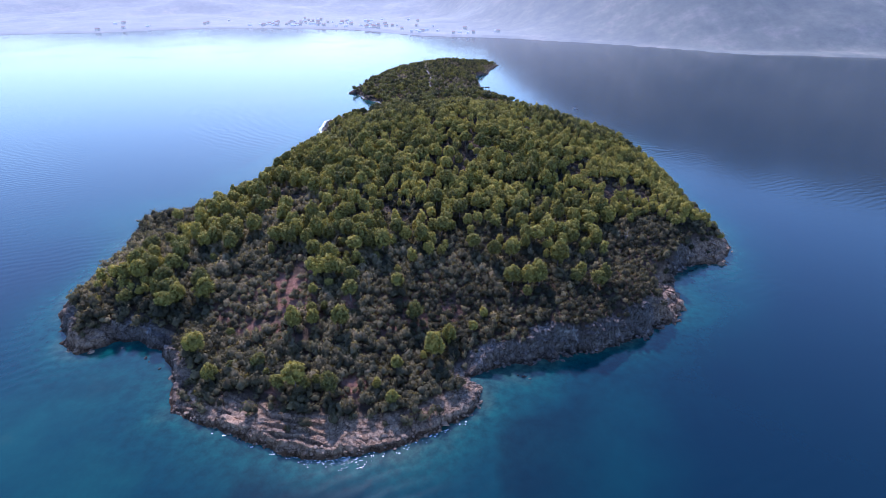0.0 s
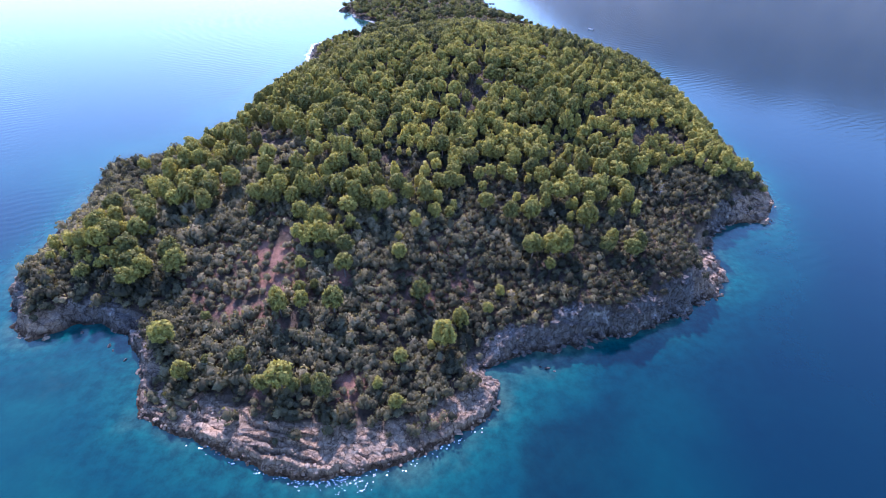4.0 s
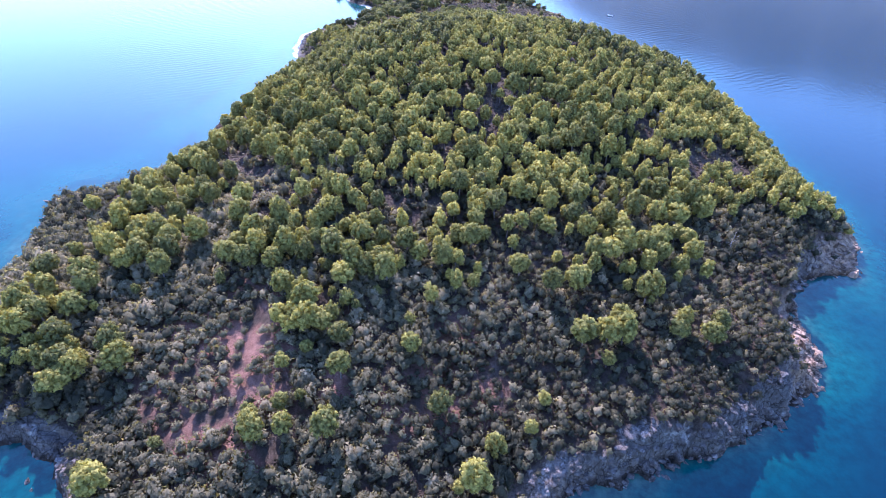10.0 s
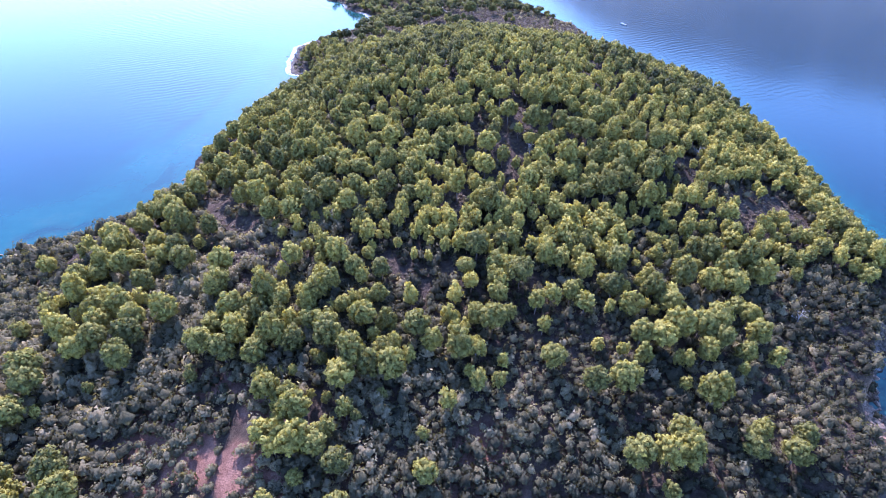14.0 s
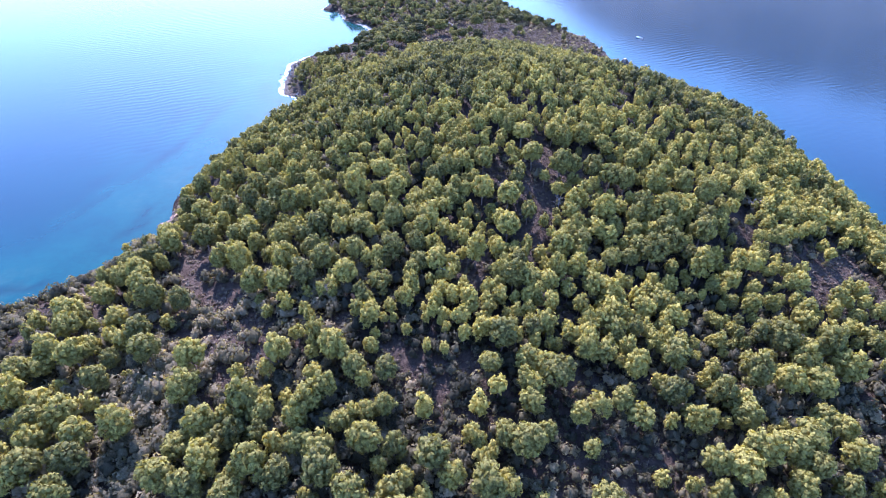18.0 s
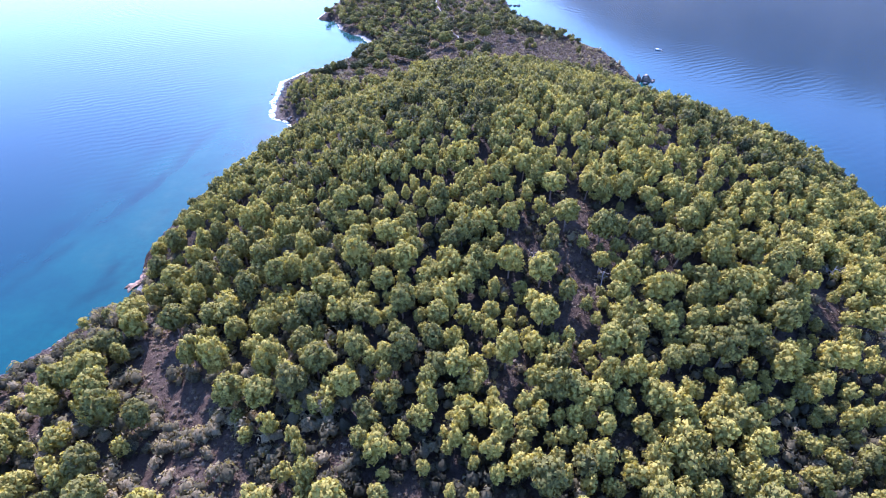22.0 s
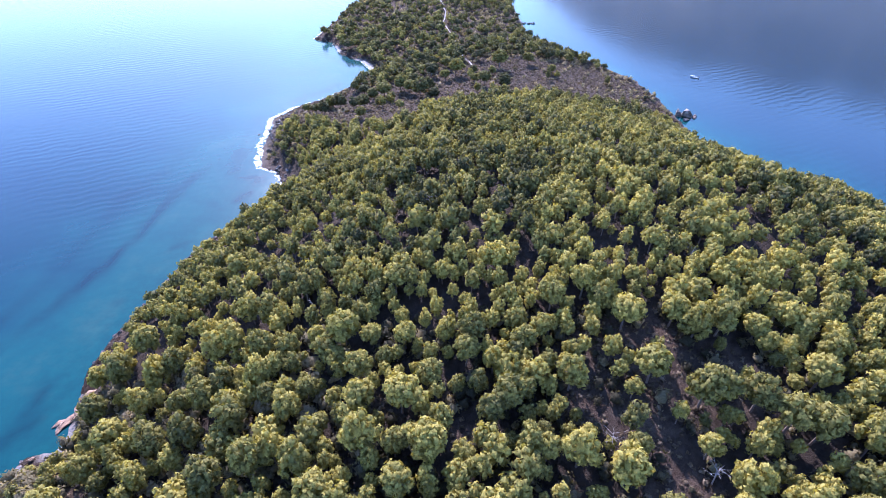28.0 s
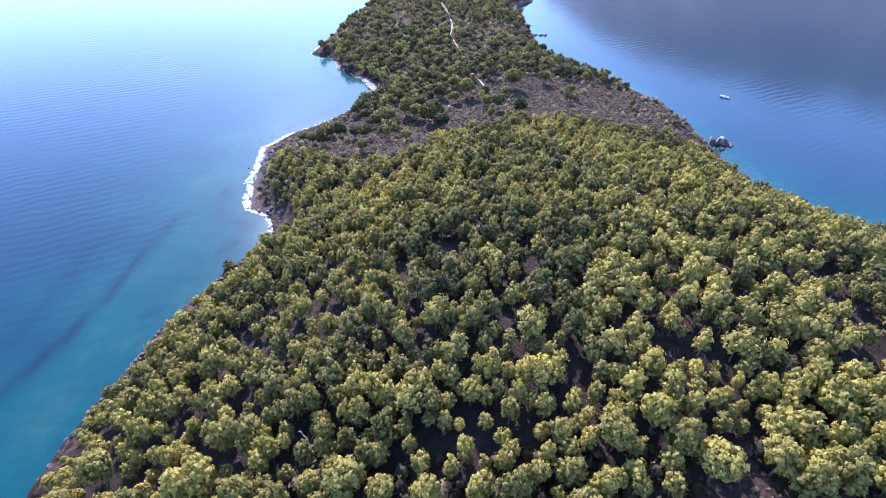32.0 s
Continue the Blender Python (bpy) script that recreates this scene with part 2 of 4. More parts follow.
def inland(x, y):
    """Metres from the coast, positive on land."""
    x, y = np.asarray(x, float), np.asarray(y, float)
    best, inside = np.full(x.shape, 1e9), np.zeros(x.shape, bool)
    for (ax, ay), (bx, by) in zip(COAST, np.roll(COAST, -1, 0)):
        dx, dy = bx - ax, by - ay
        t = np.clip(((x - ax) * dx + (y - ay) * dy) / (dx * dx + dy * dy), 0, 1)
        best = np.minimum(best, (x - ax - t * dx) ** 2 + (y - ay - t * dy) ** 2)
        if dy:
            inside ^= ((ay > y) != (by > y)) & (x < ax + (y - ay) / dy * dx)
    return np.where(inside, 1, -1) * np.sqrt(best)


def near(x, y, places):
    """The greatest of soft round patches (x, y, radius, value)."""
    out = np.zeros(np.shape(x))
    for px, py, r, v in places:
        out = np.maximum(out, v * np.exp(-(((x - px) ** 2 + (y - py) ** 2) / r**2) ** 1.5))
    return out


def step(a, lo, hi):
    t = np.clip((a - lo) / (hi - lo), 0, 1)
    return t * t * (3 - 2 * t)


CREST_Y = [-10, 20, 40, 60, 100, 150, 190, 225, 255, 290, 320, 350, 380, 410, 450, 500, 560, 620, 690, 790]
CREST_Z = [3.5, 8, 11.5, 15, 20, 27, 34, 41, 41, 36, 27, 17, 10, 8.5, 9, 12, 18, 22, 20, 6]
CLIFFS = [(36, 38, 15, 6.5), (58, 46, 26, 9.5), (85, 62, 18, 10), (105, 91, 15, 9.5), (108, 108, 20, 9), (128, 122, 20, 8), (-98, 52, 18, 6), (-118, 50, 20, 6), (-72, 30, 12, 5), (-30, 2, 40, 2.4),
          (14, 16, 16, 2.8), (108, 420, 30, 5), (50, 600, 60, 5), (-95, 560, 50, 4), (150, 230, 60, 5)]
SHELVES = [(101, 66, 7, 1.0), (103, 74, 7, 1.0), (104, 82, 6, 1.0), (136, 109, 8, 1.0), (143, 116, 7, 1.0), (149, 130, 6, 0.9), (-112, 38, 6, 0.8), (-133, 60, 7, 0.8)]
BEACHES = [(-95, 335, 24, 1.0), (-99, 362, 16, 1.0), (-62, 450, 20, 1.0), (-88, 485, 9, 0.9), (-104, 190, 7, 0.7), (42, 627, 14, 1.0), (150, 310, 14, 0.6)]
RED = [(-48, 62, 22, 1.0), (-22, 52, 6, 0.8), (-52, 44, 10, 0.8), (12, 52, 8, 0.7), (-30, 72, 9, 0.9), (-57, 70, 8, 0.8), (-38, 36, 8, 0.9), (-14, 17, 5, 1.0), (2, 50, 9, 0.8), (-8, 45, 6, 0.7), (8, 66, 7, 0.6), (-38, 15, 4, 0.8)]


def land(x, y):
    """Height, and the surface's shares of bare rock, beach, red soil and tidal stain."""
    d = inland(x, y) + 1.6 * field(x, y, 7, 1, 3) + (0.8 + 0.34 * near(x, y, CLIFFS)) * field(x, y, 3.4, 2, 3)
    crest = np.interp(y, CREST_Y, CREST_Z)
    cliff = np.maximum(1.3, near(x, y, CLIFFS))
    beach = near(x, y, BEACHES)
    cliff = cliff * (1 - beach) + 0.25 * beach
    rise = 1 - np.exp(-np.maximum(d - 3, 0) / (30 + 20 * step(y, 70, 150)))
    z = cliff * step(d, -0.4, 0.9 + 0.22 * cliff + 0.4 * np.maximum(cliff - 4, 0)) + np.maximum(crest - cliff, 0) * rise
    z = z * (1 - 0.2 * step(-x, 25, 85) * step(y, 50, 90) * (1 - step(y, 300, 330)) + 0.04 * step(x, 30, 75) * step(d, 8, 30) * (1 - step(y, 235, 290)))
    z = z * (1 - 0.33 * step(x, 60, 130) * step(y, 235, 290)) * (1 - 0.08 * step(x, 80, 120) * step(y, 130, 160)) + 1.6 * field(x, y, 28, 3, 3) * step(d, 4, 25)
    edge = step(d, 0.2, 2.5) * (1 - step(d, 9, 16)) * (1 - beach)
    beds = 1 - ((0.33 * x + y + 7 * field(x, y, 17, 4, 3)) / 3.1) % 1
    blocks = np.abs(field(x, y, 3.2, 14, 2))
    z = z + edge * (1.3 * field(x, y, 5, 5, 3) + (1.2 + 2.4 * field(x, y, 13, 24, 2)) * (beds - 0.5) * (1 - step(x, -30, 0)) - 1.5 * (0.25 - blocks) * step(0.25 - blocks, 0.05, 0.2))
    shelf = near(x, y, SHELVES)
    z = z * (1 - shelf) + shelf * step(d, -0.4, 1.2) * (1.5 + 2.4 * field(x, y, 5, 15, 3) + 0.35 * np.maximum(d, 0) * 0.5)
    z = np.where(d < -0.6, np.maximum((d + 0.6) * 0.5, -6) - 0.15, z)
    shore = 6 - 3.2 * step(y, 110, 150) - 2.6 * step(x, 26, 36) * (1 - step(y, 110, 150)) + 4 * field(x, y, 14, 6, 2) + 7 * near(x, y, [(-25, 0, 30, 1.0), (14, 8, 10, 0.7), (103, 74, 12, 0.6), (135, 112, 14, 0.8)])
    rocky = np.maximum(1 - step(d, shore - 1.5, shore + 1.5), step(near(x, y, CLIFFS), 6, 8) * (1 - step(d + 7 * field(x, y, 15, 16, 3), 3.8, 6)))
    rocky = np.maximum(rocky, step(shelf, 0.3, 0.6)) * (1 - 0.75 * step(-x, 60, 90) * step(y, 120, 150))
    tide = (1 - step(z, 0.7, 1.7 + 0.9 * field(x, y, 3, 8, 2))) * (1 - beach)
    red = near(x, y, RED) * step(field(x, y, 6, 9, 2), -0.25, -0.05)
    stony = step(-x, 78, 84) * step(y, 300, 312) * (1 - step(y, 385, 400))
    return d, z, rocky * (1 - beach), step(beach, 0.35, 0.6) * (1 - step(d, 1.6, 3.0)) * (1 - 0.85 * stony), red, tide


def ground_at(x, y):
    return float(land(np.array([x]), np.array([y]))[1][0])


# where the pines stand thin: (x, y, radius, share taken away)
GLADES = [(-81, 161, 6.5, 1.0), (-76, 149, 7.5, 1.0), (-67, 138, 7.5, 1.0), (-57, 125, 7, 1.0), (-64, 104, 5, 0.9), (-86, 172, 4, 1.0), (-109, 152, 10, 0.9), (-95, 140, 8, 0.7), (-51, 130, 5, 1.0), (-40, 128, 5, 1.0),
          (-30, 127, 5, 1.0), (-47, 119, 6, 1.0), (-54, 112, 5, 1.0), (-17, 128, 3.5, 0.9), (-42, 178, 3.5, 0.9), (-12, 175, 3.5, 0.9), (-31, 181, 5, 0.6), (-24, 149, 3.5, 0.9), (-47, 155, 3, 0.9), (-25, 139, 3, 0.8)]
GLADES += [(-15, 118, 4, 0.9), (-7, 112, 6, 0.9), (2, 114, 5, 0.9), (-4, 106, 5, 0.9), (3, 148, 5, 0.9), (-5, 157, 4, 0.9), (-13, 138, 3, 0.9), (2, 139, 4, 0.9), (24, 129, 3, 0.9), (35, 94, 10, 0.95), (28, 98, 5, 0.9),
           (20, 155, 6, 0.9), (22, 166, 7, 1.0), (20, 176, 7, 1.0), (10, 181, 6, 0.9), (17, 193, 9, 1.0), (28, 194, 8, 1.0), (39, 190, 6, 1.0), (25, 184, 7, 1.0), (45, 184, 6, 0.9), (36, 182, 6, 0.9)]
GLADES += [(68, 152, 5, 0.9), (82, 163, 7, 0.8), (98, 148, 12, 0.95), (111, 159, 11, 0.95), (113, 148, 11, 0.95), (19, 303, 7, 0.8), (23.5, 261, 3.5, 1.0), (60, 300, 7, 0.7)]


# where the wood ends at the isthmus, and where it begins again on the headland
NECK_X, NECK_Y = [-100, -94, -56, -37, -19, 8, 45, 55, 75, 110], [357, 357, 330, 328, 350, 372, 388, 376, 368, 360]
TRACK = [(3, 432), (-3, 455), (-8, 485), (-14, 516), (-13, 545), (-19, 581), (-24, 615), (-22, 660)]
HEAD_X, HEAD_Y = [-110, -64, -45, -25, 0, 34, 51, 90], [400, 402, 409, 421, 441, 453, 447, 440]


def off_track(x, y, wide):
    return (np.abs(x - np.interp(y, [p[1] for p in TRACK], [p[0] for p in TRACK])) > wide) | (y > 665)


def pine_share(x, y, d):
    """How many of the possible spots carry a pine."""
    start = np.interp(x, [-140, -90, -62, -48, -15, 15, 30, 60, 100, 150], [175, 168, 150, 116, 112, 112, 104, 100, 112, 118])
    s = 1.0 * step(y, start, start + 14)
    s = np.maximum(s, near(x, y, [(-102, 66, 15, 0.7), (40, 98, 9, 0.6), (-48, 108, 7, 0.5), (-92, 140, 20, 0.5), (-88, 112, 16, 0.4), (-35, 100, 20, 0.6), (0, 96, 18, 0.5), (62, 102, 18, 0.5), (-30, 72, 9, 0.4)]))
    s = s * (1 - near(x, y, GLADES))
    s = s * (1 - step(y - np.interp(x, NECK_X, NECK_Y), -3, 5) * (1 - 0.04 * step(field(x, y, 9, 63, 2), 0.1, 0.2)))
    return s * step(d, 3.5, 7.5)


# ---- mesh helpers ----
def raw_mesh(name, verts, tris, mat, attributes=(), smooth=True, normals=None):
    me = bpy.data.meshes.new(name)
    verts, tris = np.asarray(verts, np.float32), np.asarray(tris, np.int32)
    k = tris.shape[1]
    me.vertices.add(len(verts))
    me.vertices.foreach_set("co", verts.ravel())
    me.loops.add(tris.size)
    me.loops.foreach_set("vertex_index", tris.ravel())
    me.polygons.add(len(tris))
    me.polygons.foreach_set("loop_start", np.arange(0, tris.size, k, dtype=np.int32))
    me.polygons.foreach_set("use_smooth", smooth if isinstance(smooth, np.ndarray) else np.full(len(tris), smooth))
    for key, values in attributes:
        me.attributes.new(key, "FLOAT", "POINT").data.foreach_set("value", np.asarray(values, np.float32))
    me.materials.append(mat)
    me.update(calc_edges=True)
    if normals is not None:
        me.normals_split_custom_set_from_vertices(normals.tolist())
    return me


def part(name, bm, material, parent, label="", smooth=False):
    me = bpy.data.meshes.new(name)
    bm.to_mesh(me)
    bm.free()
    me.materials.append(material)
    if smooth:
        me.polygons.foreach_set("use_smooth", np.full(len(me.polygons), True))
    ob = new(name, me)
    ob.parent = parent
    return tagged(ob, label) if label else ob


def sheet(xs, ys):
    """A grid's x, y and quads."""
    gx, gy = np.meshgrid(xs, ys)
    w = len(xs)
    i = (np.arange(len(ys) - 1)[:, None] * w + np.arange(w - 1)[None, :]).ravel()
    return gx.ravel(), gy.ravel(), np.stack([i, i + 1, i + w + 1, i + w], 1)


# ---- the island's ground ----
def island_ground():
    xs = np.r_[np.arange(-168, -75, 1.0), np.arange(-75, 30, 0.45), np.arange(30, 176, 0.9)]
    ys = np.r_[np.arange(-14, 28, 0.45), np.arange(28, 128, 0.8), np.arange(128, 350, 1.6), np.arange(350, 805, 3.0)]
    x, y, quads = sheet(xs, ys)
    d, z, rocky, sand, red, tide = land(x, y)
    keep = (d[quads] > -7).any(1)
    quads = quads[keep]
    used, back = np.unique(quads, return_inverse=True)
    v = np.stack([x, y, z], 1)[used]
    x, y, d = x[used], y[used], d[used]
    warm = np.clip(near(x, y, [(-25, 2, 55, 1.0), (12, 8, 11, 1.0)]) + near(x, y, [(a, b, 1.7 * r, 1.0) for a, b, r, v in SHELVES]) + 0.35 * step(y, 120, 160), 0, 1)
    # Follows the pines, for needles and painted shade; also darkens heath past the isthmus.
    litter_shade = np.maximum(np.clip(pine_share(x, y, d) * 1.3, 0, 1) * (1 - 0.4 * step(y, 420, 440)), 0.3 * step(y, 318, 335))
    me = raw_mesh("ground", v, back.reshape(-1, 4), GROUND, (("warm", warm), ("litter_shade", litter_shade), ("rocky", rocky[used]), ("sand", sand[used]), ("red", red[used]), ("tide", tide[used])), smooth=rocky[used][back.reshape(-1, 4)[:, 0]] < 0.5)
    return tagged(new("ground", me), "rocky island ground with heath, red soil and limestone shore", "ground", kind="structure")


island_ground()


# ---- the sea ----
def sea():
    xs = np.r_[-5000, -3000, -1500, -800, -450, np.arange(-300, 301, 3.0), 450, 800, 1500, 3000, 5000]
    ys = np.r_[-3000, -1200, -500, -250, np.arange(-150, 840, 3.0), 900, 1000, 1300, 2000, 3500, 5000]
    x, y, quads = sheet(xs, ys)
    d = -inland(x, y)
    west = step(-x, -10, 60) * step(y, 90, 150)
    south_west = near(x, y, [(-100, 5, 70, 1.0)])
    reach = 9 + 20 * west + 12 * south_west + 14 * near(x, y, [(-10, -14, 40, 1.0), (34, 14, 20, 1.2), (122, 84, 22, 1.2), (130, 330, 40, 1.0), (-90, 420, 80, 1.0)])
    shallow = np.exp(-np.maximum(d, 0) / reach) * (0.8 + 0.5 * field(x, y, 22, 11, 3)) + 0.2 * west * np.exp(-np.maximum(d, 0) / 90)
    sandbed = near(x, y, [(-93, 18, 24, 0.62), (-112, 0, 34, 0.6), (-80, -14, 26, 0.55), (48, 2, 26, 0.42), (62, 14, 18, 0.36), (26, -16, 26, 0.36), (-20, -40, 60, 0.22), (118, 84, 20, 0.4)])
    shallow = np.maximum(shallow, sandbed * (0.85 + 0.5 * field(x, y, 30, 17, 2)))
    shallow = np.minimum(shallow, 1 - 0.42 * west)
    shallow = np.clip(shallow, 0, 1) * step(900 - np.abs(x) * 2, 100, 300)
    wob = 4 * field(x, y, 24, 12, 3)
    lines = (x - np.interp(y, [180, 226, 243, 262, 296, 331, 370], [-147, -135, -130, -126, -121, -116, -112]) + wob, x - np.interp(y, [200, 241, 262, 292, 310, 350], [-150, -142, -143, -141, -136, -128]) + wob)
    weed = np.maximum(np.exp(-((lines[0] / 2.2) ** 2)), 0.5 * np.exp(-((lines[1] / 2.6) ** 2))) * step(y, 170, 215) * (1 - step(y, 290, 350)) * (0.75 + field(x, y, 12, 18, 2))
    weed = np.maximum(weed, 0.8 * np.exp(-(((d - 9 + wob) / 2.5) ** 2)) * step(field(x, y, 12, 13, 2), 0.08, 0.25) * west)
    meadow = step(field(x, y, 34, 19, 3), 0.0, 0.12) * near(x, y, [(-80, 8, 30, 0.8), (25, -2, 30, 0.9), (40, 12, 18, 0.9), (-30, -18, 34, 0.9), (-60, -10, 30, 0.8)])
    weed = np.clip(np.maximum(weed, meadow * step(d, 6, 13)), 0, 1)
    bed = 0.9 * np.exp(-np.maximum(d, 0) / 16) * (1 - 0.75 * west)
    me = raw_mesh("water", np.stack([x, y, 0 * x], 1), quads, SEA, (("shallow", shallow), ("weed", weed), ("bed", bed)))
    return tagged(new("water", me), "calm blue sea, turquoise over the shallows", "sea", kind="structure")


sea()


# ---- the far shore ----
def far_material():
    m, n, l, b = shader("far_land")
    f, g = noise_node(n, l, 0.012, 5, 0.65), noise_node(n, l, 0.05, 4, 0.7)
    col = ramp(n, l, f, (0.35, (0.05, 0.065, 0.045)), (0.55, (0.09, 0.10, 0.06)), (0.7, (0.16, 0.14, 0.10)))
    col = mix(n, l, 0.7, col, ramp(n, l, g, (0.35, (0.6, 0.6, 0.6)), (0.7, (1.35, 1.35, 1.35))), "MULTIPLY")
    l.new(col, b.inputs["Base Color"])
    b.inputs["Roughness"].default_value = 0.95
    # The hazy look of distance is painted on as bluish emission of the land.
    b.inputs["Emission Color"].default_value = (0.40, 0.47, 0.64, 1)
    l.new(attr(n, "haze_glow"), b.inputs["Emission Strength"])
    return m


FAR = far_material()
FAR_X = [-5000, -1800, -1084, -861, -720, -484, -283, -49, 142, 371, 534, 787, 1400, 2600, 5000]
FAR_Y = [900, 1100, 1222, 1311, 1460, 1500, 1470, 1270, 1236, 1095, 940, 899, 820, 500, 0]


def far_height(x, y):
    back = y - np.interp(x, FAR_X, FAR_Y) - 14 * field(x, y, 60, 21, 2)
    mount = step(x + 0.25 * (y - 1200), 150, 560)
    return np.where(back < 0, back * 0.2, 3 + 0.02 * back + mount * 0.55 * np.maximum(back - 60, 0) + (1 - mount) * 0.16 * np.maximum(back - 700, 0)
                    + (4 + 0.05 * np.maximum(back, 0)) * field(x, y, 220, 22, 4))


def far_shore():
    xs, ys = np.linspace(-4200, 4200, 240), np.r_[np.linspace(-100, 780, 24), np.linspace(800, 1700, 76), np.linspace(1750, 3600, 40)]
    x, y, quads = sheet(xs, ys)
    z = np.minimum(far_height(x, y), np.interp(x - 0.2 * (y - 1800), [100, 300, 760, 1250, 2000], [140, 250, 420, 600, 680]) * (1 + 0.15 * field(x, y, 400, 23, 3)))
    keep = (z[quads] > -4).any(1) & ((np.abs(x[quads]) > 700) | (y[quads] > 840)).all(1)
    # strength of that emission: more on the left, towards the sun
    haze_glow = 0.52 - 0.3 * step(x + 0.25 * (y - 1200), -50, 650)
    me = raw_mesh("backdrop", np.stack([x, y, z], 1), quads[keep], FAR, (("haze_glow", haze_glow),))
    return tagged(new("backdrop", me), "far shore with wooded hills across the bay, made hazy by its own faint glow", "far shore", kind="structure")


far_shore()


# ---- plants ----
def ico():
    bm = bmesh.new()
    bmesh.ops.create_icosphere(bm, subdivisions=1, radius=1)
    v = np.array([p.co[:] for p in bm.verts])
    f = np.array([[p.index for p in q.verts] for q in bm.faces])
    bm.free()
    return v, f


ICO_V, ICO_F = ico()


OCT_V = np.array([(1, 0, 0), (-1, 0, 0), (0, 1, 0), (0, -1, 0), (0, 0, 1), (0, 0, -1)], float)
OCT_F = np.array([(0, 2, 4), (2, 1, 4), (1, 3, 4), (3, 0, 4), (2, 0, 5), (1, 2, 5), (3, 1, 5), (0, 3, 5)])


def puff(rng, centre, radii, sprays, size, heart=0.86):
    """A clump of foliage: a dark heart and small sprays that stand off it like shingles."""
    heart_v = OCT_V * rng.uniform(0.85, 1.1, (6, 1)) * radii * heart + centre
    k = rng.normal(size=(sprays, 3)) + (0, 0, 0.35)
    k /= np.linalg.norm(k, axis=1)[:, None]
    p = centre + k * radii * rng.uniform(0.84, 1.16, (sprays, 1))
    up = k + rng.normal(size=(sprays, 3)) * 0.36
    up /= np.linalg.norm(up, axis=1)[:, None]
    a = np.cross(up, rng.normal(size=(sprays, 3)))
    a /= np.linalg.norm(a, axis=1)[:, None]
    b = np.cross(up, a)
    s = size * rng.uniform(0.6, 1.35, (sprays, 1))
    tri = np.stack([p + a * s * 1.2 + up * s * 0.45, p - a * s * 0.6 + b * s, p - a * s * 0.6 - b * s], 1)
    lit = 0.95 * k + 0.3 * up
    return (np.concatenate([heart_v, tri.reshape(-1, 3)]), np.concatenate([OCT_F, np.arange(3 * sprays).reshape(-1, 3) + len(OCT_V)]),
            np.concatenate([OCT_V, np.repeat(lit, 3, 0)]))


def joined(pieces):
    at, faces = 0, []
    for piece in pieces:
        faces.append(piece[1] + at)
        at += len(piece[0])
    return (np.concatenate([p[0] for p in pieces]), np.concatenate(faces)) + ((np.concatenate([p[2] for p in pieces]),) if len(pieces[0]) > 2 else ())


def leaning(form, low, share=0.3, rise=0.12):
    """A foliage form whose normals lean a little to those of its whole dome."""
    v, f, k = form
    dome = v - (0, 0, low)
    dome /= np.linalg.norm(dome, axis=1)[:, None] + 1e-9
    k = k + dome * share + (0, 0, rise)
    return v, f, k / (np.linalg.norm(k, axis=1)[:, None] + 1e-9)


def pine_crown(seed, puffs, sprays, tall=1.0, size=0.4):
    """A domed, lobed crown of rounded clumps, for a tree about 7.5 m high and 5.5 m wide."""
    rng = np.random.RandomState(seed)
    squash = rng.uniform(0.85, 1.15)
    lobes = rng.normal(size=(5, 3)) + (0, 0, 0.5)
    lobes /= np.linalg.norm(lobes, axis=1)[:, None]
    mid = np.array([0, 0, 4.2])
    pieces = [(ICO_V * (1.5 * squash, 1.5 / squash, 1.7 * tall) * (1 + rng.uniform(-0.15, 0.15, (len(ICO_V), 1))) + mid - (0, 0, 0.15), ICO_F, ICO_V)]
    for k in range(puffs):
        u = (k + 0.5) / puffs
        turn = k * 2.4 + rng.uniform(-0.4, 0.4)
        up = 1 - 1.72 * u
        r = math.sqrt(1 - up * up)
        out = np.array([r * math.cos(turn), r * math.sin(turn), up])
        swell = 0.74 + 0.36 * max(0.0, float((lobes @ out).max())) ** 4 + rng.uniform(-0.08, 0.1)
        c = mid + out * (2.1 * squash, 2.1 / squash, 2.25 * tall) * swell
        s = rng.uniform(0.6, 1.0) * math.sqrt(22 / puffs)
        pieces.append(puff(rng, c, np.array([s, s, s * 0.82]), sprays, size))
    return leaning(joined(pieces), 3.0)


def tube(a, b, ra, rb, sides=6):
    a, b = np.array(a, float), np.array(b, float)
    d = (b - a) / np.linalg.norm(b - a)
    u = np.cross(d, (0.3, 0.9, 0.1))
    u /= np.linalg.norm(u)
    w = np.cross(d, u)
    t = np.arange(sides) * 2 * np.pi / sides
    ring = np.cos(t)[:, None] * u + np.sin(t)[:, None] * w
    i = np.arange(sides)
    j = (i + 1) % sides
    f = np.concatenate([np.stack([i, j, j + sides], 1), np.stack([i, j + sides, i + sides], 1)])
    return np.concatenate([a + ring * ra, b + ring * rb]), f


def pine_trunk(seed, limbs):
    rng = np.random.RandomState(seed)
    bend = rng.uniform(-0.35, 0.35, 2)
    mid = (bend[0], bend[1], 2.6)
    top = (bend[0] * 0.4, bend[1] * 0.4, 6.0)
    pieces = [tube((0, 0, -0.6), mid, 0.2, 0.15), tube(mid, top, 0.15, 0.05)]
    for k in range(limbs):
        a = k * 2.4 + rng.uniform(-0.4, 0.4)
        z = rng.uniform(2.7, 4.6)
        r = rng.uniform(1.2, 1.9)
        pieces.append(tube((bend[0] * 0.8, bend[1] * 0.8, z), (r * math.cos(a), r * math.sin(a), z + rng.uniform(0.7, 1.4)), 0.08, 0.025, 4))
    return joined(pieces)


